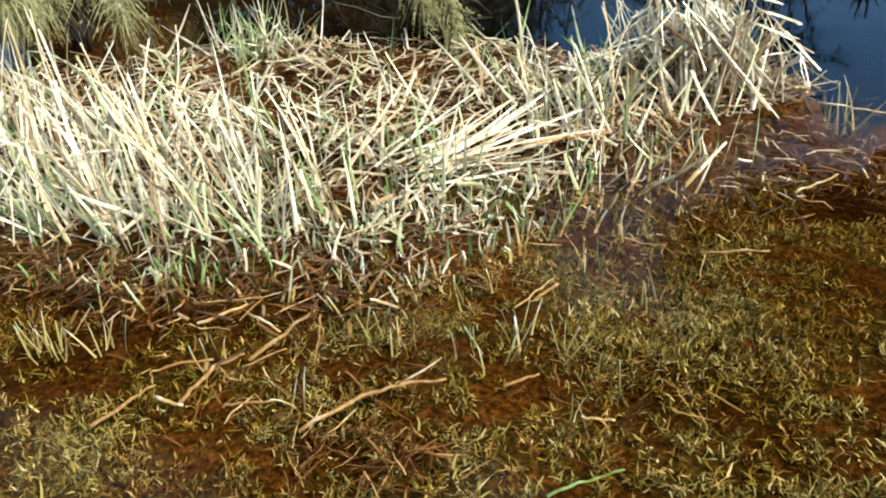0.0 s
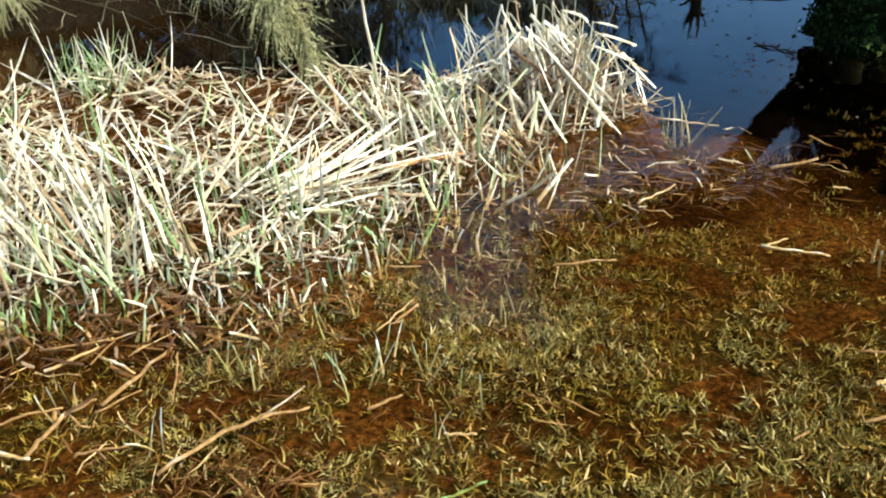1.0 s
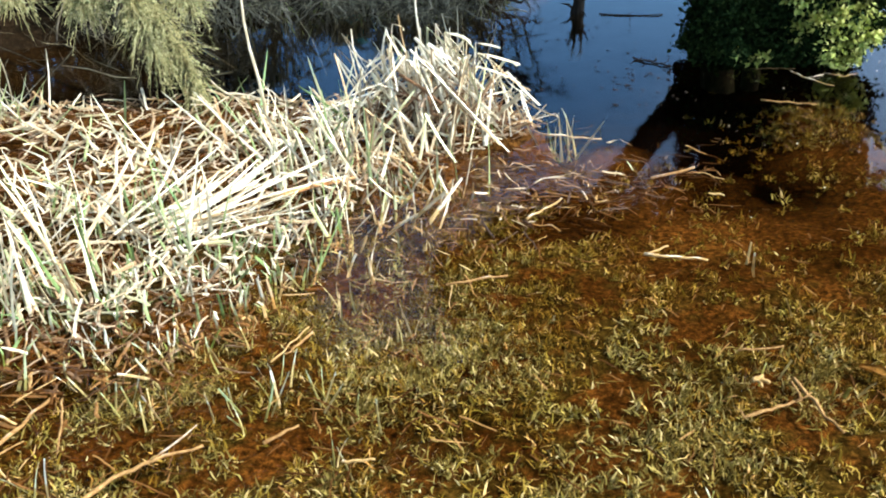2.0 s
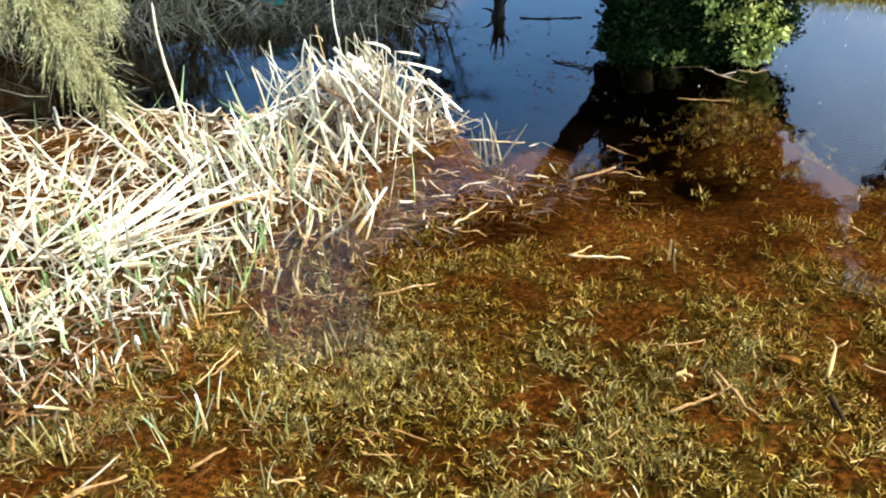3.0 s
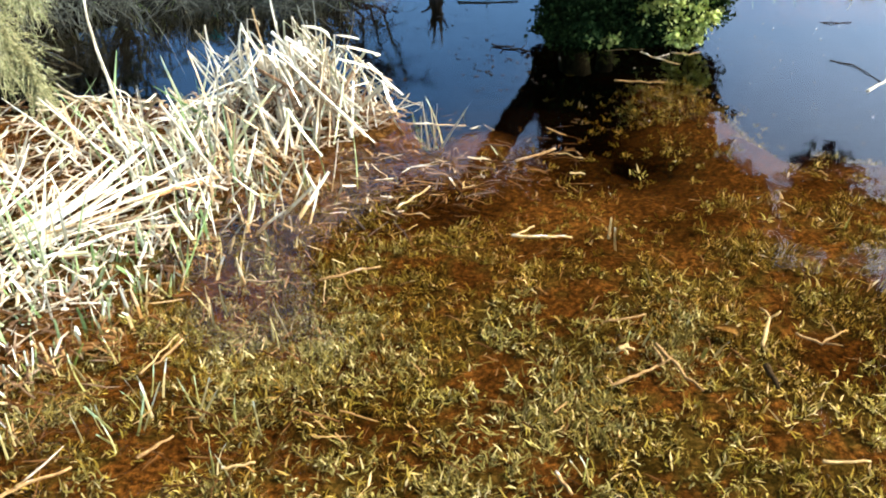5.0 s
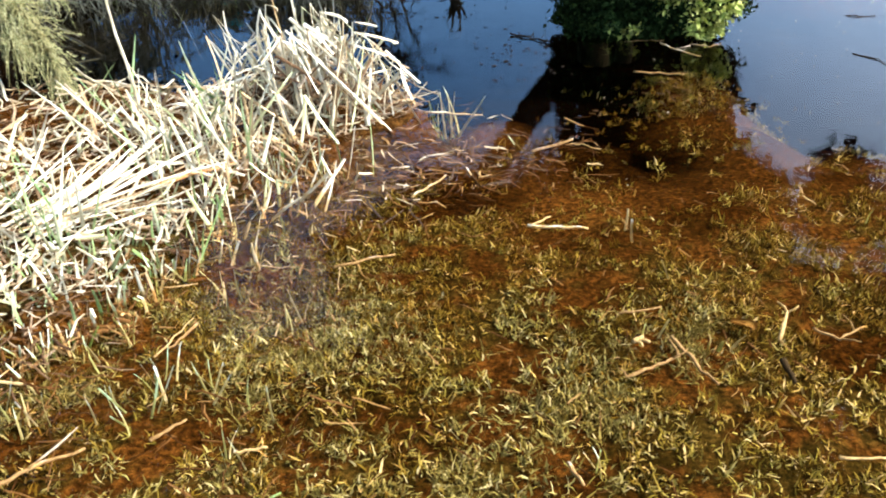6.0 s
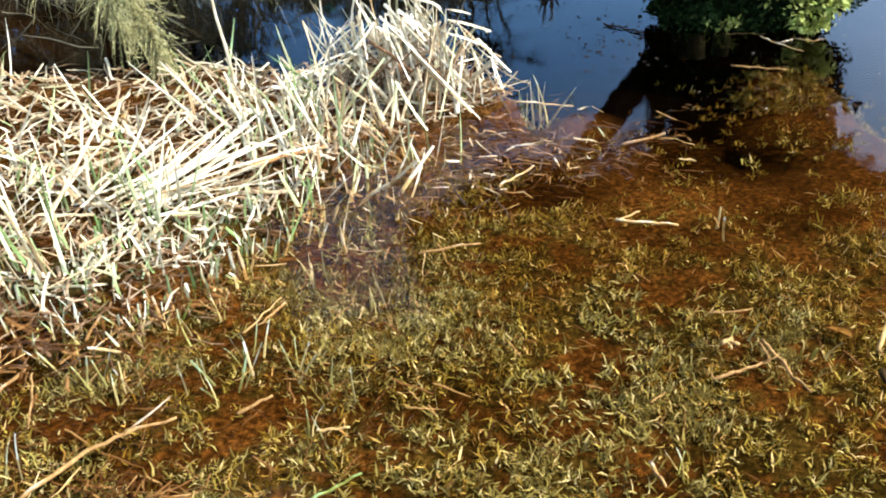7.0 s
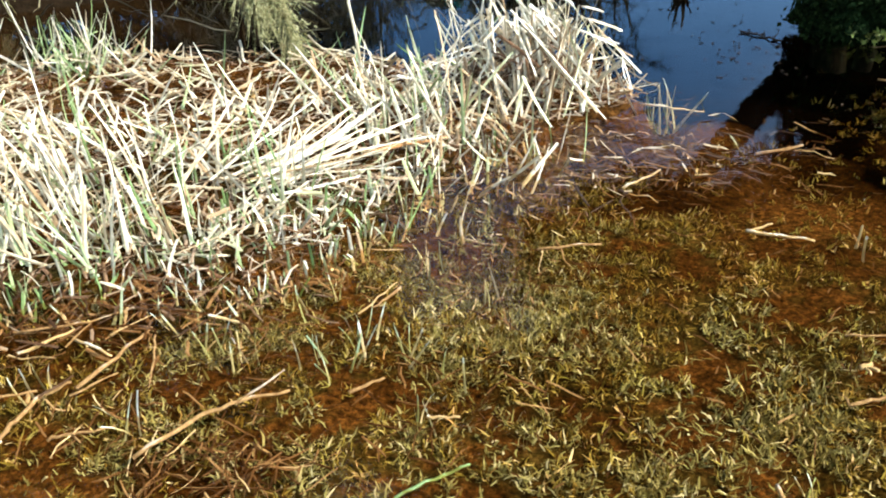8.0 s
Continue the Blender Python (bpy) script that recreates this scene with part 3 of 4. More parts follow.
def dome(x, y):
    """The height of the heap over a spot given from its middle."""
    return 0.43 * max(0.0, 1 - (x / (0.47 if x > 0 else 0.52)) ** 2 - (y / 0.42) ** 2) ** 0.6


# stalks that rise from the back and the flank, snap on the crest and fall over
for i in range(100):
    fx, fy = R.gauss(-0.06, 0.19), R.uniform(-0.06, 0.30)
    kx, ky = fx + R.gauss(0.0, 0.17), fy - abs(R.gauss(0.03, 0.09))
    kz = max(0.08, dome(kx, ky) * R.uniform(0.72, 1.14) + R.uniform(-0.02, 0.04))
    way, far = radians(R.gauss(-25, 95)), R.uniform(0.06, 0.28)
    tx, ty = kx + math.cos(way) * far, ky + math.sin(way) * far * 0.8
    hollow = tx > -0.2 and ty < -0.08
    tz = kz - far * R.uniform(0.15, 1.3) if not hollow else kz - far * R.uniform(0.0, 0.6)
    stalk(heap, [(fx, fy, -0.03), (kx, ky, kz), (tx, ty, max(tz, 0.01))], R.uniform(0.009, 0.018))
# long stalks leaning down over the hollow front
for i in range(15):
    bx, by = R.uniform(-0.12, 0.30), R.uniform(-0.29, -0.16)
    tx, ty = bx + R.gauss(0.02, 0.09), R.uniform(-0.12, 0.0)
    stalk(heap, [(bx, by, -0.02), (tx, ty, R.uniform(0.26, 0.42))], R.uniform(0.011, 0.019))
# long stalks lying down the flank to the open water
for i in range(11):
    a = Vector((R.uniform(-0.12, 0.12), R.uniform(-0.1, 0.12), R.uniform(0.34, 0.46)))
    b = Vector((R.uniform(0.20, 0.36), R.uniform(-0.26, 0.14), R.uniform(0.0, 0.2)))
    stalk(heap, [a, b], R.uniform(0.009, 0.016), 0.02)
for i in range(8):
    a = Vector((R.uniform(-0.25, 0.0), R.uniform(-0.12, 0.1), R.uniform(0.26, 0.38)))
    b = Vector((R.uniform(-0.56, -0.32), R.uniform(-0.28, 0.1), R.uniform(0.02, 0.2)))
    stalk(heap, [a, b], R.uniform(0.009, 0.015), 0.02)
# thin stalks standing up out of the crest, some bent at the top
for i in range(20):
    x, y = R.uniform(-0.42, 0.22), R.uniform(-0.02, 0.16)
    z = dome(x, y)
    top = Vector((x + R.gauss(-0.03, 0.06), y + R.gauss(0, 0.03), z + R.uniform(0.04, 0.16)))
    run = [(x, y, z - 0.12), top]
    if R.random() < 0.55:
        run.append(top + Vector((R.uniform(0.04, 0.13), R.gauss(0, 0.03), R.uniform(-0.16, -0.02))))
    stalk(heap, run, R.uniform(0.006, 0.011))
s = Soup()
for i in range(220):
    a, r = R.uniform(0, 6.283), math.sqrt(R.random())
    z = R.random() * 0.33 * (1 - r * r)
    p = Vector((math.cos(a) * r * 0.40, math.sin(a) * r * 0.28, z))
    if p.y < -0.08 and p.x > -0.26 and p.z < 0.14:
        continue
    d = lean_dir(R.uniform(0, 6.283), R.uniform(0.3, 1.7))
    length = R.uniform(0.08, 0.26)
    s.add(*sweep([p - d * length / 2, p + lean_dir(R.uniform(0, 6.28), 1.0) * 0.012, p + d * length / 2], [R.uniform(0.008, 0.016)] * 3, 0.4))
tangle = part("reed_tangle", s.mesh("reed_tangle", M_LITTER), heap, None, "tangled brown reed litter inside the heap")
tangle["kind"] = "stuff"


def litter(name, mat, count, place, lengths, widths, rise, label, seed):
    """Loose straws lying across one another, as one mesh."""
    g = random.Random(seed)
    s = Soup()
    done = 0
    while done < count:
        spot = place(g)
        if spot is None:
            continue
        x, y, z = spot
        a, t = g.uniform(0, 6.283), g.uniform(-rise, rise)
        d = Vector((math.cos(a) * math.cos(t), math.sin(a) * math.cos(t), math.sin(t)))
        length = g.uniform(*lengths)
        p = Vector((x, y, z))
        across = Vector((-d.y, d.x, 0))
        w = g.uniform(*widths)
        s.add(*sweep([p - d * length / 2, p - d * length * 0.15 + across * g.gauss(0, 0.03) * length, p + d * length * 0.2 + across * g.gauss(0, 0.045) * length + Vector((0, 0, g.gauss(0, 0.05) * length)), p + d * length / 2], [w * g.uniform(0.7, 1), w, w, w * g.uniform(0.3, 0.9)], 0.35))
        done += 1
    return tagged(new(name, s.mesh(name, mat)), label, "litter", kind="stuff")


def in_bed(lo, hi):
    def place(g):
        x, y = g.uniform(-3.9, 0.0), g.uniform(1.4, 4.2)
        f, b = float(reed_edge(x)), float(reed_back(x))
        if not (f + lo < y < b + 0.12):
            return None
        return x, y, float(bed_height(x, y)) + 0.005 + hi * g.random() ** 2
    return place


STRAW_TONES = [(0.0, (0.34, 0.21, 0.09)), (0.25, (0.62, 0.50, 0.30)), (0.7, (0.77, 0.69, 0.48)), (1.0, (0.54, 0.52, 0.26))]
STRAWS = reed_set("straw", leafy("single_straw", STRAW_TONES, False, 0.6, 50, 0.1), 20, (0.07, 0.23), (0.006, 0.015), ("blunt", "blunt", "snapped"), 6)


def straw_mat():
    """Broken straws strewn over the mud: the nearer ones singly, the rest joined."""
    mat = anchor("straw_mat", -2.0, 2.8, 0.0, "mat of pale broken reed straw on the mud", "straw")
    rest = litter("loose_straw", M_STRAW, 1120, in_bed(0.12, 0.09), (0.06, 0.24), (0.006, 0.016), 0.5, "", 21)
    del rest["category"]
    rest.parent = mat
    rest.location = -mat.location
    g, place, done = random.Random(29), in_bed(0.12, 0.09), 0
    while done < 290:
        spot = place(g)
        if spot is None or spot[1] > 3.9:
            continue
        length, me = g.choice(STRAWS)
        a, t = g.uniform(0, 6.283), g.uniform(-0.4, 0.4)
        d = Vector((math.cos(a) * math.cos(t), math.sin(a) * math.cos(t), math.sin(t)))
        p = Vector(spot) - mat.location - d * length / 2
        part("straw", me, mat, aim(p, d, g.uniform(0, 6.283)))
        done += 1


straw_mat()
litter("brown_litter", M_LITTER, 1700, in_bed(-0.28, 0.04), (0.04, 0.16), (0.006, 0.012), 0.25, "wet brown reed litter at the reed bed's edge", 22)


def edge_spot(g):
    x = -2.9 + 3.6 * g.random() ** 0.85
    base = float(np.interp(x, [-2.9, -1.8, -1.0, -0.5, 0.0, 0.4, 0.75], [1.45, 1.6, 1.95, 2.85, 3.1, 3.35, 3.5]))
    y = base + g.gauss(-0.05, 0.16)
    return x, y, -0.05 + 0.06 * g.random()


litter("soaked_straw", M_SOAKED, 330, edge_spot, (0.03, 0.14), (0.0025, 0.006), 0.2, "soaked brown straw floating along the edge", 23)


def wrack_spot(g):
    x = g.uniform(-3.0, -0.75)
    y = float(reed_edge(x)) + g.gauss(-0.06, 0.14)
    return x, y, max(float(bed_height(x, y)), -0.03) + 0.008 + 0.03 * g.random()


litter("reed_wrack", M_SOAKED, 620, wrack_spot, (0.04, 0.15), (0.005, 0.013), 0.22, "wet orange-brown reed wrack in the shallows before the bed", 30)


def foot_spot(g):
    cx, cy, rx, ry = g.choice(((-0.75, 3.05, 0.16, 0.14), (-0.45, 3.2, 0.18, 0.1), (-0.15, 3.3, 0.16, 0.12), (0.12, 3.3, 0.16, 0.14), (-0.3, 2.85, 0.22, 0.12), (0.0, 3.05, 0.2, 0.1), (-0.85, 2.75, 0.12, 0.2)))
    return g.gauss(cx, rx), g.gauss(cy, ry), -0.012 + 0.022 * g.random()


litter("heap_wrack", M_SODDEN, 200, foot_spot, (0.04, 0.17), (0.003, 0.009), 0.12, "dark sodden reed scraps floating before the heap", 33)
litter("soaked_scraps", M_SOAKED, 130, foot_spot, (0.03, 0.13), (0.003, 0.007), 0.12, "soaked brown reed scraps afloat among dark wrack", 35)
litter("pale_scraps", M_STRAW, 60, foot_spot, (0.02, 0.11), (0.003, 0.008), 0.2, "pale straw scraps afloat among dark wrack", 34)


def sunk_spot(g):
    x, y = g.uniform(-2.4, 2.4), g.uniform(0.9, 3.4)
    return x, y, float(bed_height(x, y)) + 0.03 + 0.035 * g.random()


litter("sunken_straw", M_SOAKED, 620, sunk_spot, (0.02, 0.075), (0.0025, 0.005), 0.5, "bits of sunken straw lying among drowned grass", 24)


def tangle_spot(g):
    cx, cy, r = g.choice(((-1.0, 1.16, 0.09), (-0.85, 1.20, 0.08), (-1.12, 1.2, 0.08), (-0.92, 1.30, 0.08), (-1.3, 1.3, 0.10), (-0.55, 1.55, 0.14), (-1.05, 1.65, 0.16), (-0.3, 1.75, 0.16), (-0.5, 2.15, 0.14), (-0.4, 2.4, 0.14), (-0.55, 2.4, 0.14)))
    x, y = g.gauss(cx, r), g.gauss(cy, r * 0.8)
    return x, y, float(bed_height(x, y)) + 0.03 + 0.03 * g.random()


litter("straw_tangle", M_SOAKED, 330, tangle_spot, (0.04, 0.13), (0.003, 0.006), 0.35, "tangles of brown dead straw sunk among drowned grass", 26)


def afloat_spot(g):
    return g.gauss(-0.05, 0.16), g.gauss(3.45, 0.2), -0.004 + 0.008 * g.random()


litter("floating_straw", M_LITTER, 60, afloat_spot, (0.025, 0.12), (0.002, 0.005), 0.05, "bits of pale straw afloat beside the reed heap", 27)


def bank_spot(g):
    x, y = g.uniform(-4.6, -1.9), g.uniform(4.1, 5.4)
    return x, y, max(float(bed_height(x, y)), 0.0) + 0.02 + 0.14 * g.random()


litter("fallen_twigs", M_GREY, 130, bank_spot, (0.12, 0.45), (0.004, 0.010), 0.7, "grey fallen twigs lying over dark brown bank soil", 28)


def mound_spot(g):
    x, y = g.gauss(1.35, 0.24), g.gauss(4.65, 0.24)
    return x, y, float(bed_height(x, y)) + 0.012 + 0.02 * g.random()


litter("leaf_litter", M_SODDEN, 110, mound_spot, (0.02, 0.06), (0.004, 0.010), 0.3, "dark sodden leaf litter under the leafy tree", 25)


def front_blades():
    """Green and bleached stubble along the front of the reed bed."""
    n = 560
    x = NR.uniform(-2.9, -0.3, n)
    y = reed_edge(x) + np.abs(NR.normal(0, 0.34, n)) - 0.12
    ok = patchy(x, y, 6.0, 17) > 0.46
    x, y = x[ok], y[ok]
    n = len(x)
    blades("reed_stubble", M_SHOOTS, x, y, bed_height(x, y) - 0.01, NR.uniform(0.05, 0.13, n), NR.uniform(0.006, 0.012, n), NR.uniform(0.02, 0.8, n),
           "green and bleached young reed blades in wet litter", "reeds", bendy=0.35)


front_blades()


def shoots(x, y, count, label, pool=None, tall=1.0):
    e = anchor("shoot_tuft", x, y, float(bed_height(x, y)) - 0.01, label, "shoots", "green shoots in the shallows")
    for _ in range(count):
        _, me = R.choice(pool or WADING)
        part("shoot", me, e, aim((R.gauss(0, 0.03), R.gauss(0, 0.025), 0.03), lean_dir(R.uniform(0, 6.28), R.uniform(0, 0.55)), R.uniform(0, 6.28), R.uniform(0.8, 1.1) * tall))


TUFTS = [(-2.09, 1.26), (-2.01, 1.28), (-1.9, 1.32), (-2.12, 1.24), (-1.56, 1.37), (-1.22, 1.64), (-1.14, 1.63), (-1.18, 1.86), (-1.36, 1.83), (-0.86, 1.66), (-0.81, 1.82), (-0.54, 1.53), (-1.25, 1.31),
         (-0.88, 2.41), (-0.72, 2.28), (-0.83, 1.72), (-0.64, 1.8), (-0.52, 1.71), (-0.51, 2.21), (0.71, 2.73), (1.61, 2.79), (0.6, 2.05), (0.83, 2.02), (0.37, 1.51), (0.73, 2.41)]
for x, y in TUFTS:
    shoots(x, y, R.randint(3, 6) if x < 0 else R.randint(1, 3), "tuft of pale green shoots rising from the water", WADING if x < 0 else SHOOT)
for x, y in ((-0.02, 3.95), (0.03, 3.88), (-0.06, 4.05)):
    shoots(x, y, 5, "tuft of thin green blades beside the reed heap", TALL_SHOOT, 0.8)
for _ in range(60):
    x = R.uniform(-2.6, -0.6)
    y = float(reed_edge(x)) - abs(R.gauss(0.05, 0.13))
    shoots(x, y, R.randint(1, 3), "tuft of pale green shoots rising from the water", SHOOT if y > float(reed_edge(x)) - 0.12 else WADING)


# ---------------------------------------------------------------- sticks and stalks
def stick(ax, ay, bx, by, width, mat, label, name="stick", z=-0.006, wobble=0.012):
    a, b = Vector((ax, ay, z)), Vector((bx, by, z))
    d = b - a
    side = Vector((-d.y, d.x, 0))
    g = random.Random(int((ax * 7 + by * 13) * 1000))
    pts, ws = [], []
    for i in range(7):
        u = i / 6
        pts.append(a + d * u + side * g.uniform(-wobble, wobble) * (1 if 0 < i < 6 else 0) + Vector((0, 0, g.uniform(-0.004, 0.004))))
        ws.append(width * (1.0 - 0.35 * u) * g.uniform(0.9, 1.1))
    s = Soup()
    s.add(*sweep([p - a for p in pts], ws, 0.8, 6))
    ob = tagged(new(name, s.mesh(name, mat, True)), label, "stick", "fallen sticks and stalks")
    ob.location = a
    return ob


BROWN_STICK = "brown fallen stick lying in shallow water"
PALE_STALK = "bleached reed stalk lying in shallow water"
for row in ((-1.43, 1.37, -1.38, 1.65, 0.015), (-0.74, 1.53, -0.67, 1.61, 0.012), (-1.43, 1.34, -1.36, 1.45, 0.008), (-1.74, 1.54, -1.57, 1.63, 0.011), (0.36, 3.30, 0.55, 3.43, 0.018),
            (0.30, 1.47, 0.33, 1.40, 0.012), (-0.75, 2.02, -0.80, 1.90, 0.01), (-0.38, 2.35, -0.18, 2.44, 0.012), (0.99, 4.35, 1.26, 4.32, 0.011), (1.04, 4.90, 1.28, 4.92, 0.009), (0.53, 2.10, 0.67, 2.14, 0.008)):
    stick(*row, M_STICK, BROWN_STICK)
for row in ((-1.67, 1.45, -1.59, 1.59, 0.014), (-1.56, 1.55, -1.42, 1.51, 0.010), (-1.57, 1.15, -1.48, 1.15, 0.013), (-0.52, 1.49, -0.44, 1.51, 0.010), (0.29, 2.64, 0.51, 2.63, 0.013), (0.29, 2.64, 0.38, 2.715, 0.011),
            (2.29, 4.16, 2.47, 4.33, 0.022), (0.97, 1.50, 1.09, 1.50, 0.009), (-0.14, 2.86, -0.01, 3.05, 0.012), (-0.11, 3.73, 0.16, 3.71, 0.012), (-0.83, 1.86, -0.77, 2.05, 0.007)):
    stick(*row, M_PALE, PALE_STALK, "stalk", -0.004)


def bent_stick(places, width, mat, label, z=-0.012, twigs=(), name="stick"):
    """A crooked stick through the places, with side twigs as (place, tip)."""
    g = random.Random(int(abs(places[0][0] * 911 + places[-1][1] * 577) * 100))
    pts = []
    for (ax, ay), (bx, by) in zip(places, places[1:]):
        for k in range(4):
            u = k / 4
            pts.append(Vector((ax + (bx - ax) * u + g.gauss(0, 0.0018), ay + (by - ay) * u + g.gauss(0, 0.0018), z + g.gauss(0, 0.003))))
    pts.append(Vector((*places[-1], z)))
    n = len(pts) - 1
    base = pts[0].copy()
    s = Soup()
    s.add(*sweep([p - base for p in pts], [width * (0.62 + 0.38 * math.sin(1.2 + 1.9 * i / n)) * g.uniform(0.88, 1.12) for i in range(n + 1)], 0.85, 6))
    for (ax, ay), (bx, by) in twigs:
        a, b = Vector((ax, ay, z)) - base, Vector((bx, by, z + 0.012)) - base
        s.add(*sweep([a, a.lerp(b, 0.55) + Vector((0.006, -0.004, 0.004)), b], [width * 0.6, width * 0.5, width * 0.3], 0.9, 5))
    ob = tagged(new(name, s.mesh(name, mat, True)), label, "stick", "fallen sticks and stalks")
    ob.location = base
    return ob


CROOKED = "crooked brown stick lying half sunk in shallow water"
bent_stick([(-1.15, 1.19), (-1.07, 1.36), (-1.0, 1.43), (-0.89, 1.50)], 0.013, M_STICK, CROOKED, -0.006, [((-1.0, 1.43), (-0.93, 1.56))])
bent_stick([(-1.50, 1.16), (-1.51, 1.23), (-1.50, 1.33), (-1.46, 1.39)], 0.013, M_STICK, CROOKED, -0.008)
bent_stick([(-1.68, 1.02), (-1.66, 1.12), (-1.63, 1.21)], 0.012, M_STICK, CROOKED, -0.03)
bent_stick([(-1.41, 1.21), (-1.36, 1.24), (-1.27, 1.29)], 0.010, M_STICK, CROOKED, -0.03, [((-1.36, 1.24), (-1.31, 1.21))])
bent_stick([(-1.37, 1.64), (-1.31, 1.54), (-1.26, 1.43)], 0.007, M_STICK, CROOKED, -0.02)
bent_stick([(-1.55, 1.36), (-1.62, 1.31), (-1.68, 1.25), (-1.64, 1.21)], 0.008, M_STICK, CROOKED, -0.03)
WATER_WORN = "water-worn pale forked stick among drowned weed"
bent_stick([(0.51, 1.83), (0.59, 1.88), (0.68, 1.93), (0.67, 2.01)], 0.011, M_STICK, WATER_WORN, -0.035, [((0.51, 1.83), (0.49, 1.86)), ((0.66, 1.92), (0.71, 1.95))])
bent_stick([(0.68, 2.03), (0.72, 1.88), (0.76, 1.80)], 0.012, M_STICK, WATER_WORN, -0.03)
bent_stick([(0.55, 1.97), (0.58, 1.99), (0.60, 1.97)], 0.016, M_PALE, WATER_WORN, -0.015, [((0.56, 1.98), (0.57, 1.93))])
bent_stick([(0.99, 1.99), (1.06, 2.13)], 0.013, M_PALE, WATER_WORN, -0.015, [((1.06, 2.13), (1.04, 2.17)), ((1.06, 2.13), (1.10, 2.15))])
bent_stick([(1.13, 2.08), (1.19, 2.03), (1.28, 2.09)], 0.009, M_STICK, WATER_WORN, -0.04, [((1.19, 2.03), (1.24, 2.0)), ((1.25, 2.07), (1.24, 2.14))])
bent_stick([(-0.52, 1.22), (-0.45, 1.30), (-0.38, 1.36)], 0.010, M_SHOOT, "long pale green blade floating on the shallows", -0.002, (), "stalk")
bent_stick([(2.30, 4.67), (2.40, 4.57), (2.42, 4.30)], 0.008, M_DEAD, "thin dark crooked twig floating on open water", 0.003)
bent_stick([(1.24, 4.86), (1.30, 4.74), (1.42, 4.62)], 0.010, M_PALE, "thin pale twig lying in the water under the tree", -0.004, [((1.30, 4.74), (1.40, 4.78))])
bent_stick([(1.42, 4.84), (1.52, 4.80), (1.60, 4.86)], 0.009, M_STICK, "thin pale twig lying in the water under the tree", -0.004)
bent_stick([(2.57, 5.48), (2.66, 5.45), (2.77, 5.47)], 0.008, M_DEAD, "thin dark crooked twig floating on open water", 0.003)
bent_stick([(0.36, 4.97), (0.46, 4.92), (0.58, 4.83)], 0.013, M_DEAD, "dark sodden twig floating beside the leafy tree", 0.008, [((0.44, 4.93), (0.40, 4.90)), ((0.48, 4.91), (0.50, 4.99)), ((0.53, 4.87), (0.57, 4.95))])
bent_stick([(0.18, 6.02), (0.36, 6.0), (0.62, 6.04)], 0.013, M_DEAD, "thin dark crooked twig floating on open water", 0.004, [((0.36, 6.0), (0.42, 6.05))])
stick(0.97, 1.90, 0.97, 1.80, 0.022, M_DEAD, "short black sodden stick on the pond bed", z=-0.02)
stick(-1.15, 2.83, -0.86, 3.06, 0.024, M_ORANGE, "thick orange-brown stalk lying across the reed litter", "stalk", 0.04)


def curl(x, y, size, width, z=-0.02):
    """A curly dead rootlet."""
    pts, a, p = [], R.uniform(0, 6.28), Vector((0, 0, 0))
    turn = R.uniform(-0.7, 0.7)
    for i in range(9):
        pts.append(p.copy())
        a += turn + R.gauss(0, 0.35)
        p = p + Vector((math.cos(a), math.sin(a), R.gauss(0, 0.12))) * size / 8
    s = Soup()
    s.add(*sweep(pts, [width * (1 - 0.06 * i) for i in range(9)], 0.8, 5))
    ob = tagged(new("rootlet", s.mesh("rootlet", M_ROOT, True)), "curled brown dead stem floating at the reed edge", "stem", "curled dead stems")
    ob.location = (x, y, z)


for _ in range(22):
    x = -0.45 + 0.95 * R.random() ** 1.3
    y = float(np.interp(x, [-0.45, 0.0, 0.62], [2.95, 3.1, 3.3])) + R.gauss(0, 0.15)
    curl(x, y, R.uniform(0.08, 0.24), R.uniform(0.0035, 0.0065), R.uniform(-0.08, -0.004))

# two tall reeds standing over the bed
for (bx, by), (tx, ty, tz), w in (((-1.43, 3.6), (-1.48, 3.6, 0.68), 0.017), ((-0.66, 3.85), (-0.75, 3.9, 0.66), 0.013), ((-0.98, 3.9), (-1.08, 3.95, 0.42), 0.012), ((-1.62, 3.9), (-1.75, 3.75, 0.2), 0.014), ((-2.66, 2.0), (-2.78, 2.1, 0.66), 0.013)):
    s = Soup()
    top = Vector((tx - bx, ty - by, tz))
    s.add(*sweep([top * (i / 5) + Vector((0.012 * math.sin(i * 1.3), 0, 0)) for i in range(6)], [w * (1 - 0.09 * i) for i in range(6)], 0.6, 6))
    ob = tagged(new("tall_reed", s.mesh("tall_reed", M_BLEACHED)), "single tall bleached reed standing above the bed", "reed", "tall reeds")
    ob.location = (bx, by, -0.01)


# ---------------------------------------------------------------- trees and shrubs
def leaf_mesh(name, mat, clouds, size, seed, flat=0.5):
    """Leaves gathered in sprays inside the given ellipsoids: (centre, radii, sprays, leaves a spray, spray radius)."""
    g = np.random.default_rng(seed)
    spots = []
    for c, rad, sprays, per, sr in clouds:
        d = g.normal(0, 1, (sprays, 3))
        d /= np.linalg.norm(d, axis=1)[:, None]
        hub = np.array(c) + d * np.array(rad) * (g.uniform(0.25, 1, (sprays, 1)) ** 0.45)
        off = g.normal(0, sr, (sprays, per, 3)) * np.array([1, 1, 0.7])
        spots.append((hub[:, None, :] + off).reshape(-1, 3))
    p = np.concatenate(spots)
    p = p[p[:, 2] > 0.015]
    n = len(p)
    u = g.normal(0, 1, (n, 3))
    u /= np.linalg.norm(u, axis=1)[:, None]
    w = np.cross(u, g.normal(0, 1, (n, 3)))
    w /= np.linalg.norm(w, axis=1)[:, None]
    k = np.cross(u, w)
    ln = g.uniform(*size, n)[:, None]
    tip, mid = p + u * ln, p + u * ln * 0.45
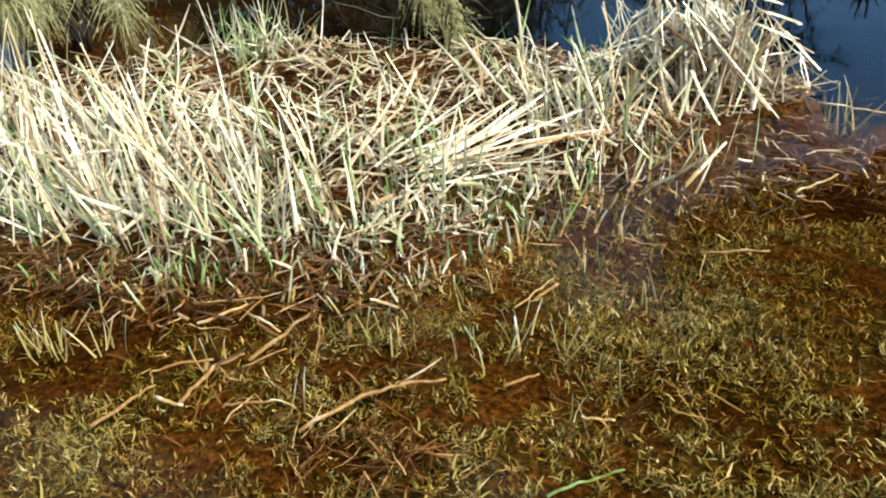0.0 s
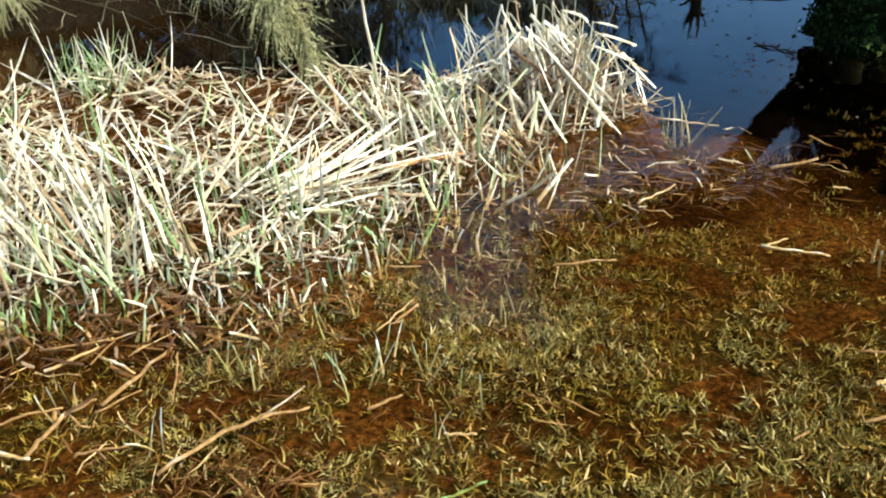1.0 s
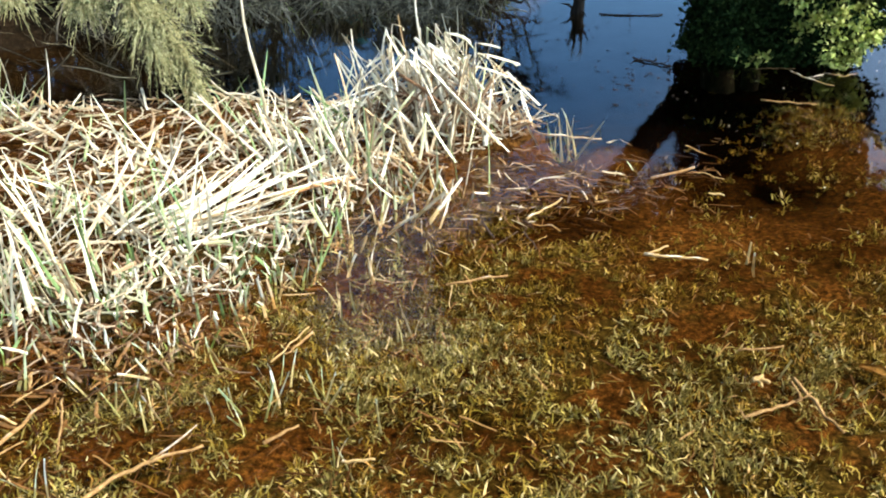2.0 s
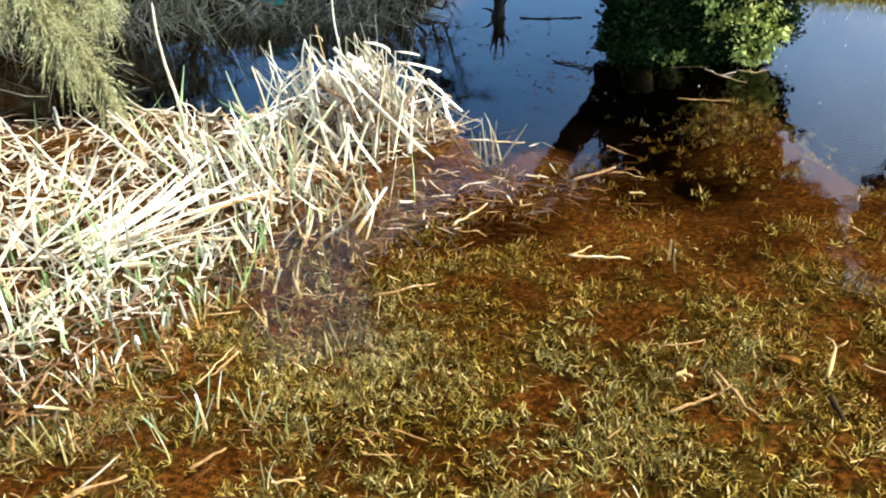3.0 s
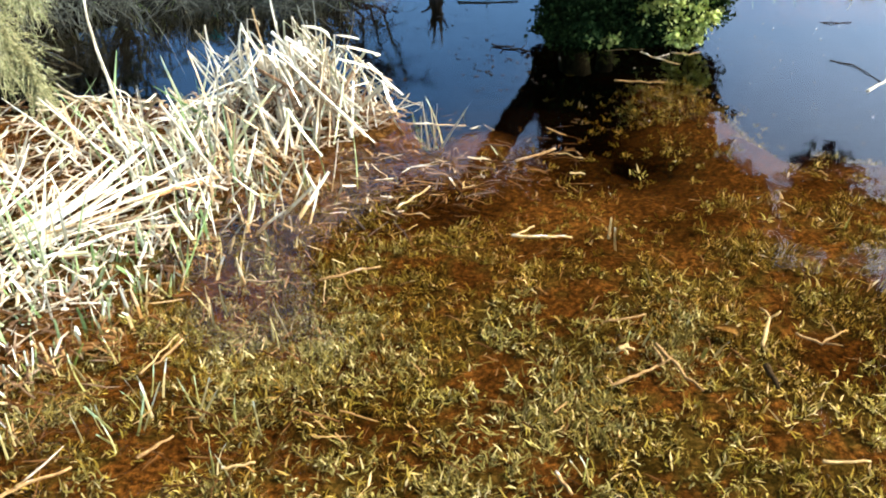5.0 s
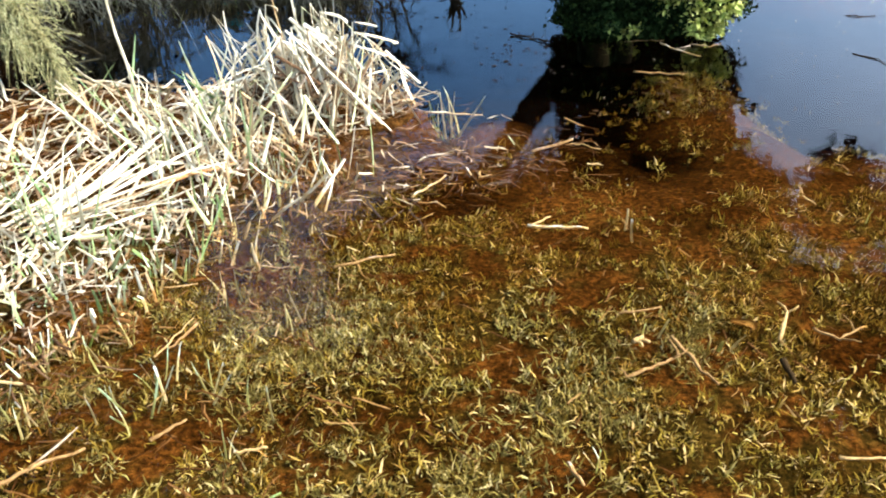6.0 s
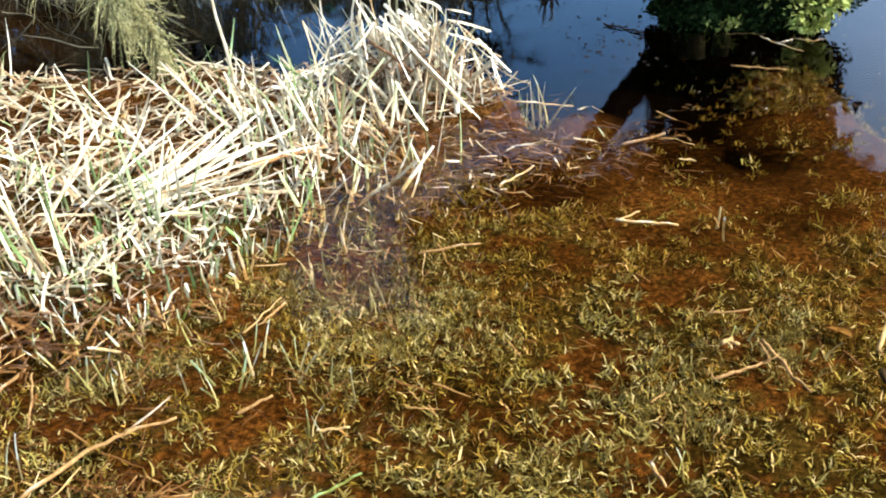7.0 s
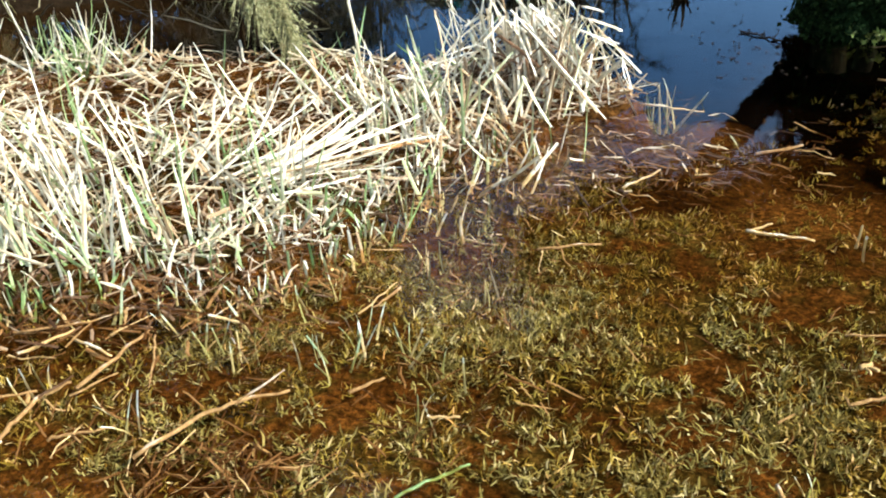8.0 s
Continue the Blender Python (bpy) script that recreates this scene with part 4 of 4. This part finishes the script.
    v = np.stack([p, mid + w * ln * 0.5 * flat + k * ln * 0.1, tip, mid - w * ln * 0.5 * flat + k * ln * 0.1], 1).reshape(-1, 3)
    i = (np.arange(n) * 4)[:, None]
    me = bpy.data.meshes.new(name)
    me.from_pydata(v.tolist(), [], (i + np.array([0, 1, 2])).tolist() + (i + np.array([0, 2, 3])).tolist())
    me.materials.append(mat)
    return me


def limb(name, pts, r0, r1, parent, mat=M_BARK, label=""):
    n = len(pts)
    s = Soup()
    s.add(*sweep(pts, [2 * (r0 + (r1 - r0) * i / (n - 1)) for i in range(n)], 1.0, 9))
    return part(name, s.mesh(name, mat, True), parent, None, label)


def wander(a, b, n, amount, g):
    a, b = Vector(a), Vector(b)
    return [a.lerp(b, i / (n - 1)) + Vector((g.gauss(0, amount), g.gauss(0, amount), g.gauss(0, amount))) * (1 if 0 < i else 0) for i in range(n)]


# the leaning tree that stands in the pond; its crown hangs over the water
TX, TY = 1.15, 5.25
tree = anchor("pond_tree", TX, TY, -0.35, "dense dark-green tree standing in the pond with a leafy skirt", "tree")
g = random.Random(31)
off = Vector((TX, TY, -0.35))


def rel(*p):
    return Vector(p) - off


main_stem = limb("trunk", [rel(1.2, 5.65, -0.4), rel(1.2, 5.55, 0.5), rel(1.15, 5.35, 1.3), rel(1.2, 5.5, 2.4), rel(1.1, 5.6, 4.2)], 0.06, 0.035, tree, M_DEAD)
limb("leaning_trunk", [rel(1.0, 5.6, -0.4), rel(0.86, 5.4, 0.2), rel(0.56, 5.2, 0.55), rel(0.30, 5.15, 0.95), rel(0.0, 5.25, 1.5), rel(-0.5, 5.45, 2.6), rel(-1.1, 5.6, 3.7)], 0.11, 0.06, tree, M_DEAD)
for a, b in (((1.2, 5.3, 1.2), (2.6, 5.1, 1.9)), ((1.15, 5.4, 1.6), (0.2, 5.2, 2.6)), ((1.2, 5.3, 2.0), (2.9, 5.2, 3.2)), ((1.15, 5.45, 2.4), (1.2, 5.1, 3.6)), ((1.2, 5.3, 1.1), (3.3, 5.9, 1.5)), ((1.15, 5.3, 2.8), (0.3, 5.9, 3.9)), ((1.2, 5.3, 0.15), (1.7, 5.0, 0.5)), ((1.15, 5.3, 0.1), (0.75, 5.0, 0.55))):
    limb("limb", [p - off for p in wander(a, b, 6, 0.05, g)], 0.05, 0.015, main_stem)
o = (TX, TY, -0.35)
# the first ellipsoid is an unseen bough, added to shade the front leaves
skirt = [((x - o[0], y - o[1], z - o[2]), radii, sprays, 44, spray) for (x, y, z), radii, sprays, spray in (
    ((1.45, 4.98, 0.78), (0.27, 0.20, 0.20), 170, 0.05), ((1.18, 5.18, 0.30), (0.42, 0.24, 0.32), 400, 0.042), ((1.44, 5.08, 0.22), (0.25, 0.18, 0.24), 170, 0.04), ((0.93, 5.06, 0.22), (0.25, 0.15, 0.25), 160, 0.04),
    ((0.86, 5.05, 0.06), (0.14, 0.14, 0.08), 70, 0.033), ((1.16, 5.0, 0.08), (0.44, 0.10, 0.08), 140, 0.033), ((0.75, 5.08, 0.38), (0.07, 0.1, 0.22), 24, 0.033), ((0.68, 5.05, 0.12), (0.06, 0.06, 0.07), 7, 0.028), ((1.71, 5.05, 0.3), (0.07, 0.08, 0.2), 26, 0.032), ((1.16, 5.14, 0.09), (0.44, 0.12, 0.09), 170, 0.035))]
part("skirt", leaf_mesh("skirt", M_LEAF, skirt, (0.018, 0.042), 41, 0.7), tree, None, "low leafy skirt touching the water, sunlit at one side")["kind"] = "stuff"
# sprays of the lighter leaf copy, set where the sun strikes the skirt
paler = [((x - o[0], y - o[1], z - o[2]), radii, sprays, 18, spray) for (x, y, z), radii, sprays, spray in (
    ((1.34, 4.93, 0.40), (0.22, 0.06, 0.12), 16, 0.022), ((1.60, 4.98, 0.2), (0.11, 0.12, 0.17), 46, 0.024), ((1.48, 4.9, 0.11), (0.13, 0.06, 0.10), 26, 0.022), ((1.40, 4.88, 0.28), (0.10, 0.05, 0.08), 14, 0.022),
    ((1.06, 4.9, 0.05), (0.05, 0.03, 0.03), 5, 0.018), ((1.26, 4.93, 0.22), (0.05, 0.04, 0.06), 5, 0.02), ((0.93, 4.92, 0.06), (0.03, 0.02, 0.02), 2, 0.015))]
part("young_leaves", leaf_mesh("young_leaves", M_LITLEAF, paler, (0.022, 0.048), 45, 0.55), tree, None, "bright yellow-green leaves, sunlight put into their colour")["kind"] = "stuff"
# the last ellipsoid is unseen, added to keep sky light off the skirt
crown = [((0.05 - o[0], 5.65 - o[1], 2.05 - o[2]), (0.95, 0.55, 0.7), 520, 26, 0.1), ((1.25 - o[0], 5.65 - o[1], 3.15 - o[2]), (1.9, 0.85, 2.1), 2000, 26, 0.14), ((1.3 - o[0], 5.4 - o[1], 0.95 - o[2]), (0.5, 0.35, 0.45), 230, 28, 0.09), ((-1.1 - o[0], 5.65 - o[1], 3.95 - o[2]), (1.4, 0.8, 1.0), 640, 24, 0.14),
         ((2.97 - o[0], 5.7 - o[1], 1.45 - o[2]), (0.22, 0.22, 0.40), 55, 24, 0.08), ((3.3 - o[0], 5.85 - o[1], 1.72 - o[2]), (0.45, 0.3, 0.26), 60, 24, 0.08), ((2.15 - o[0], 5.6 - o[1], 1.48 - o[2]), (0.36, 0.3, 0.42), 110, 26, 0.08), ((3.15 - o[0], 5.65 - o[1], 2.5 - o[2]), (0.75, 0.4, 0.38), 150, 26, 0.1), ((3.15 - o[0], 5.65 - o[1], 3.75 - o[2]), (1.3, 0.8, 1.05), 600, 24, 0.14), ((1.0 - o[0], 5.6 - o[1], 5.1 - o[2]), (2.5, 0.8, 1.0), 900, 24, 0.15), ((1.72 - o[0], 5.38 - o[1], 0.80 - o[2]), (0.24, 0.2, 0.34), 90, 26, 0.06), ((1.2 - o[0], 4.95 - o[1], 1.55 - o[2]), (0.75, 0.35, 0.45), 260, 26, 0.08)]
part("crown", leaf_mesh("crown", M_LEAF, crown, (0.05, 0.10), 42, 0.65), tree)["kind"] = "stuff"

# the dark trees behind the reed bed
def bank_tree(x, y, trunk, fork, tips, crown, leaves, seed, label, girth):
    """A tree of one trunk, limbs that fork from it and a leafy crown."""
    e = anchor("bank_tree", x, y, 0.1, label, "tree")
    stem = limb("trunk", [Vector(p) for p in trunk], girth, girth * 0.36, e)
    for tip in tips:
        limb("limb", wander(fork, tip, 6, 0.06, g), girth * 0.36, 0.02, stem)
    part("crown", leaf_mesh("crown", M_LEAF, crown, leaves, seed, 0.6), e)["kind"] = "stuff"
    return e


bank_tree(-5.2, 6.8, ((0, 0, -0.1), (0.05, 0, 1.2), (0.2, -0.1, 2.6), (0.4, -0.2, 4.2)), (0.1, 0, 1.6), ((1.6, -0.6, 3.2), (-1.3, -0.4, 3.4), (0.6, -1.6, 3.9), (1.2, 0.8, 4.4)),
          [((0.5, -0.4, 4.2), (2.6, 1.9, 2.6), 1500, 24, 0.15)], (0.06, 0.12), 43, "tall dark tree behind the reed bed", 0.17)
bank_tree(-3.7, 6.7, ((0, 0, -0.1), (-0.05, 0, 0.9), (0.1, -0.1, 2.0), (0.2, -0.1, 3.0)), (0.0, 0, 0.8), ((1.0, -0.5, 1.6), (-1.1, -0.4, 1.8), (0.4, -0.9, 2.3)),
          [((0.1, -0.3, 1.6), (1.5, 0.9, 1.7), 760, 24, 0.14)], (0.06, 0.11), 44, "dark bushy tree with low branches on the bank", 0.13)
bank_tree(-7.9, 6.1, ((0, 0, -0.1), (0.1, 0, 1.3), (0.0, 0.1, 2.9), (0.2, 0.1, 4.6)), (0.1, 0, 1.7), ((1.5, -0.3, 3.4), (-1.4, 0.4, 3.6), (0.5, -1.3, 4.1)),
          [((0.2, 0.0, 4.3), (2.2, 1.6, 2.3), 1200, 24, 0.15)], (0.06, 0.12), 47, "tall dark tree farther along the bank", 0.16)

bank_bush = anchor("bank_bush", -4.9, 4.75, 0.1, "dark dense bush on the near bank behind the reeds", "bush")
for b in ((0.5, -0.2, 0.9), (-0.6, 0.1, 1.0), (0.1, 0.2, 1.2)):
    limb("stem", wander((0, 0, -0.1), b, 5, 0.04, g), 0.035, 0.01, bank_bush)
part("crown", leaf_mesh("crown", M_LEAF, [((0.0, 0.0, 0.65), (1.2, 0.55, 0.75), 420, 26, 0.1)], (0.04, 0.08), 46, 0.6), bank_bush)["kind"] = "stuff"


def plume_mesh(name, mat, axes, leaf, per, seed, spread):
    """Feathery sprays: thin side twigs along each axis, set with tiny scale leaves."""
    g = random.Random(seed)
    s = Soup()
    for pts, r in axes:
        n = len(pts)
        for _ in range(per):
            u = g.random() ** 0.8 * (n - 1.001)
            i = int(u)
            p = pts[i].lerp(pts[i + 1], u - i)
            d = (pts[i + 1] - pts[i]).normalized()
            out = (d * 0.8 + Vector((g.gauss(0, 1), g.gauss(0, 1), g.gauss(-0.25, 0.8))).normalized() * spread).normalized()
            length = r * g.uniform(0.2, 1.0) ** 1.5 * 1.15
            q = p + out * length
            mid = p.lerp(q, 0.5) + Vector((0, 0, 0.02 * g.random()))
            s.add(*sweep([p, mid, q + Vector((0, 0, -0.3 * length))], [0.0045, 0.0034, 0.0018], 1.0, 3))
            for _ in range(leaf):
                v = g.random()
                c = p.lerp(mid, v * 2) if v < 0.5 else mid.lerp(q, v * 2 - 1)
                e = (out + Vector((g.gauss(0, 0.7), g.gauss(0, 0.7), g.gauss(0, 0.7)))).normalized() * g.uniform(0.012, 0.028)
                w = e.orthogonal().normalized() * 0.0034
                s.add([c - w, c + w, c + e], [(0, 1, 2)])
    return s.mesh(name, mat)


def shrub(name, x, y, label, axes, mat, leaf, per, reach, seed, spread, stem=0.03, wood=M_BARK):
    """A many-stemmed shrub; each axis is a list of places along one branch, from the root."""
    z = max(float(bed_height(x, y)), -0.2)
    e = anchor(name, x, y, z, label, "shrub")
    g = random.Random(seed)
    made = []
    for a in axes:
        pts = [Vector((0, 0, -0.02))] + [Vector(p) - Vector((x, y, z)) for p in a]
        fine = []
        for i in range(len(pts) - 1):
            for k in range(4):
                fine.append(pts[i].lerp(pts[i + 1], k / 4) + Vector((g.gauss(0, 0.012), g.gauss(0, 0.012), g.gauss(0, 0.012))))
        fine.append(pts[-1])
        limb("branch", fine, stem, 0.004, e, wood)
        made.append((fine[len(fine) // 3:], reach))
    part("foliage", plume_mesh("foliage", mat, made, leaf, per, seed + 1, spread), e)["kind"] = "stuff"
    return e


shrub("tamarisk", -2.55, 4.75, "feathery yellow-green tamarisk branch drooping over the reeds",
      [[(-2.4, 4.4, 0.6), (-2.2, 4.0, 0.62), (-2.02, 3.9, 0.42), (-1.87, 3.85, 0.06)],
       [(-2.5, 4.4, 0.7), (-2.35, 4.0, 0.7), (-2.15, 3.9, 0.5), (-2.02, 3.85, 0.22)],
       [(-2.6, 4.4, 0.7), (-2.55, 4.1, 0.6), (-2.45, 3.95, 0.48)],
       [(-2.3, 4.5, 0.7), (-2.05, 4.2, 0.7), (-1.95, 4.1, 0.5)],
       [(-2.7, 4.6, 0.8), (-2.85, 4.2, 0.75), (-2.9, 4.0, 0.5)]], M_PLUME, 15, 420, 0.19, 51, 0.85, 0.014)


def rooted(cx, cy, n, height, reach, seed):
    g = random.Random(seed)
    axes = []
    for _ in range(n):
        a = g.uniform(0, 6.283)
        r = g.uniform(0.3, 1.0) * reach
        h = g.uniform(0.5, 1.0) * height
        x, y = cx + math.cos(a) * r, cy + math.sin(a) * r
        axes.append([(cx + math.cos(a) * r * 0.35, cy + math.sin(a) * r * 0.35, h * 0.55), (cx + math.cos(a) * r * 0.75, cy + math.sin(a) * r * 0.75, h * 0.85), (x, y, h * g.uniform(0.35, 0.9))])
    return axes


def draped(cx, cy, n, height, reach, seed):
    """Stems that arch out over the water and hang down to it."""
    g = random.Random(seed)
    axes = []
    for _ in range(n):
        a = g.gauss(-1.571, 0.75)
        r, h = g.uniform(0.35, 1.0) * reach, g.uniform(0.4, 1.0) * height
        c, d = math.cos(a), math.sin(a)
        axes.append([(cx + c * r * 0.3, cy + d * r * 0.3, h * 0.8), (cx + c * r * 0.65 + g.gauss(0, 0.06), cy + d * r * 0.65, h), (cx + c * r * 0.9 + g.gauss(0, 0.08), cy + d * r * 0.9, h * 0.55), (cx + c * r + g.gauss(0, 0.1), cy + d * r, g.uniform(0.01, 0.12))])
    return axes


TWIGGY = "grey-green bare twiggy shrub overhanging shaded water"
for i, (x, y, n, h, r) in enumerate(((-3.6, 5.7, 16, 1.5, 1.0), (-4.6, 4.9, 14, 1.6, 1.1), (-2.3, 6.6, 14, 0.4, 0.8), (-1.3, 6.8, 14, 0.4, 0.8))):
    shrub("grey_shrub", x, y, TWIGGY, rooted(x, y, n, h, r, 60 + i), M_GREY, 9, 120, 0.30, 70 + i, 1.9, 0.010)
for i, (x, y, n, h, r) in enumerate(((-3.05, 5.45, 20, 0.8, 0.75), (-2.55, 5.7, 22, 0.55, 0.65), (-2.1, 5.8, 26, 0.55, 0.65), (-1.65, 5.95, 20, 0.20, 0.5), (-1.2, 6.0, 24, 0.28, 0.65), (-0.85, 6.05, 20, 0.36, 0.6))):
    shrub("grey_shrub", x, y, TWIGGY, draped(x, y, n, h, r, 160 + i), M_GREY, 1, 14, 0.32, 170 + i, 1.1, 0.007, M_GREYBARK)
shrub("dry_shrub", -4.1, 3.45, "sunlit olive-tan twiggy shrub beside the reeds", rooted(-4.1, 3.45, 24, 0.75, 0.85, 81), M_PLUME, 7, 190, 0.24, 82, 1.0, 0.009)

shrub("bare_shrub", -0.75, 6.35, "dark bare shrub reaching over open water",
      [[(-0.5, 6.15, 0.4), (-0.25, 5.9, 0.55), (0.0, 5.75, 0.5)], [(-0.55, 6.1, 0.5), (-0.3, 5.8, 0.85), (-0.05, 5.6, 1.05)], [(-0.6, 6.0, 0.3), (-0.45, 5.8, 0.4), (-0.3, 5.65, 0.36)], [(-0.6, 6.2, 0.7), (-0.3, 6.0, 1.1), (0.1, 5.9, 1.2)],
       [(-0.52, 6.05, 0.1), (-0.5, 6.0, 0.4), (-0.44, 5.95, 0.8)], [(-0.45, 6.1, 0.08), (-0.38, 6.0, 0.35), (-0.36, 6.0, 0.7)], [(-0.4, 6.1, 0.06), (-0.28, 5.95, 0.25), (-0.2, 5.95, 0.5)]],
      M_DARKTWIG, 16, 46, 0.19, 95, 1.2, 0.011)

# dark green sedge behind the reed bed
sedge = anchor("sedge_tuft", -2.9, 3.55, 0.0, "dark green sedge tuft mixed with dry straws", "sedge")
for i in range(90):
    _, me = R.choice(TALL_SHOOT if i % 6 else LONG)
    part("blade", me, sedge, aim((R.gauss(0, 0.16), R.gauss(0, 0.1), -0.02), lean_dir(R.uniform(0, 6.28), R.uniform(0.05, 0.9)), R.uniform(0, 6.28), R.uniform(0.7, 1.0)))


# ---------------------------------------------------------------- small things
def old_post():
    """A rotten stump with splintered ends and one side branch."""
    g = random.Random(17)
    s = Soup()
    pts = [Vector((0.010 * math.sin(i * 2.1), 0.006 * math.cos(i * 1.7), -0.35 + i * 0.062)) for i in range(9)]
    s.add(*sweep(pts, [0.10 * g.uniform(0.75, 1.1) for _ in range(8)] + [0.06], 0.75, 9))
    for k in range(7):
        a = 6.283 * k / 7
        foot = Vector((math.cos(a) * 0.030, math.sin(a) * 0.022, 0.12))
        tip = foot + Vector((g.gauss(0, 0.018), g.gauss(0, 0.012), g.uniform(0.05, 0.20)))
        s.add(*sweep([foot, foot.lerp(tip, 0.5) + Vector((g.gauss(0, 0.006), 0, 0)), tip], [0.032, 0.020, 0.004], 0.7, 5))
    for foot, tip in (((0.03, 0, 0.08), (0.10, -0.02, 0.20)), ((-0.03, 0, 0.03), (-0.12, -0.03, 0.07)), ((0.02, -0.01, 0.02), (0.07, -0.05, -0.02))):
        a, b = Vector(foot), Vector(tip)
        s.add(*sweep([a, a.lerp(b, 0.5) + Vector((0, 0, 0.012)), b], [0.024, 0.015, 0.005], 0.9, 5))
    ob = tagged(new("snag", s.mesh("snag", M_DEAD, True)), "black dead stump standing in the open water", "stump")
    ob.location = (0.03, 6.05, 0)


def bucket():
    e = anchor("bucket", -1.62, 6.1, 0.07, "teal plastic bucket half hidden among grey shrubs", "bucket")
    bm = bmesh.new()
    bmesh.ops.create_cone(bm, cap_ends=True, segments=28, radius1=0.075, radius2=0.095, depth=0.2)
    top = max(bm.faces, key=lambda f: f.calc_center_median().z)
    bmesh.ops.inset_region(bm, faces=[top], thickness=0.006)
    bmesh.ops.translate(bm, vec=(0, 0, -0.18), verts=list(top.verts))
    bmesh.ops.translate(bm, vec=(0, 0, 0.10), verts=list(bm.verts))
    me = bpy.data.meshes.new("pail")
    bm.to_mesh(me)
    bm.free()
    me.materials.append(M_TEAL)
    pail = part("pail", me, e)
    s = Soup()
    s.add(*sweep([Vector((math.cos(a) * 0.096, math.sin(a) * 0.096, 0.2)) for a in [math.tau * i / 28 for i in range(29)]], [0.008] * 29, 1.0, 6))
    part("rim", s.mesh("rim", M_TEAL, True), pail)
    s = Soup()
    s.add(*sweep([Vector((math.cos(a) * 0.095, 0, 0.19 + math.sin(a) * 0.08)) for a in [math.pi * i / 10 for i in range(11)]], [0.006] * 11, 1.0, 6))
    part("handle", s.mesh("handle", M_DEAD, True), e, None, "thin dark wire handle")


old_post()
bucket()


def sunken_leaf(x, y, length, turn, label):
    """A broad dead leaf lying curled on the pond bed."""
    bm = bmesh.new()
    rows = []
    for i in range(7):
        u = i / 6
        half = 0.36 * length * math.sin(math.pi * (0.06 + 0.9 * u)) ** 0.8
        rows.append([bm.verts.new((k * half, (u - 0.5) * length, 0.010 * k * k + 0.006 * math.sin(5 * u + k))) for k in (-1, -0.5, 0, 0.5, 1)])
    for a, b in zip(rows, rows[1:]):
        for k in range(4):
            bm.faces.new((a[k], a[k + 1], b[k + 1], b[k]))
    bmesh.ops.solidify(bm, geom=list(bm.faces), thickness=0.0012)
    me = bpy.data.meshes.new("leaf")
    bm.to_mesh(me)
    bm.free()
    me.materials.append(M_DEADLEAF)
    me.polygons.foreach_set("use_smooth", [True] * len(me.polygons))
    ob = tagged(new("sunken_leaf", me), label, "leaf")
    ob.matrix_world = pose(x, y, float(bed_height(x, y)) + 0.045, 8, 5, turn)


sunken_leaf(0.92, 2.10, 0.08, 70, "yellow-brown dead leaf sunk among drowned weed")


def flakes():
    """Pale bits of leaf afloat on the water."""
    g = np.random.default_rng(91)
    s = Soup()
    for k in range(330):
        x, y = (g.normal(0.5, 1.1), g.uniform(2.8, 5.6)) if k < 60 else (g.uniform(1.7, 3.3), g.uniform(2.9, 5.8))
        r, a = 0.0015 + 0.0055 * g.uniform(0, 1) ** 3, g.uniform(0, 6.28)
        ring = [(x + r * g.uniform(0.5, 1.2) * math.cos(a + k), y + r * g.uniform(0.3, 1.0) * math.sin(a + k), 0.003) for k in (0, 1.2, 2.5, 3.8, 5.1)]
        s.add(ring + [(p[0], p[1], 0.005) for p in ring], [(0, 1, 2, 3, 4), (5, 6, 7, 8, 9)])
    tagged(new("floating_flakes", s.mesh("floating_flakes", M_FLAKE)), "pale leaf flakes floating on the pond", "flakes", kind="stuff")


flakes()


def dark_flecks():
    """Sodden bits of leaf and bark afloat on the open water."""
    g = np.random.default_rng(93)
    s = Soup()
    for k in range(120):
        x, y = (g.uniform(-0.75, 0.4), g.uniform(4.2, 6.0)) if k < 75 else (g.normal(0.42, 0.14), g.uniform(4.1, 5.1))
        length, a = g.uniform(0.008, 0.035), g.normal(0, 0.7)
        d, w = np.array([math.cos(a), math.sin(a)]) * length, g.uniform(0.003, 0.009)
        ring = [(x + d[0] * u - d[1] / length * w * v, y + d[1] * u + d[0] / length * w * v, 0.003) for u, v in ((-0.5, 0.1), (-0.2, -0.9), (0.3, -0.6), (0.5, 0.2), (0.1, 0.9))]
        s.add(ring + [(p[0], p[1], 0.006) for p in ring], [(0, 1, 2, 3, 4), (5, 6, 7, 8, 9)] + [(i, (i + 1) % 5, 5 + (i + 1) % 5, 5 + i) for i in range(5)])
    tagged(new("floating_bark", s.mesh("floating_bark", M_DEAD)), "dark sodden bits of bark floating on the pond", "flakes", kind="stuff")


dark_flecks()
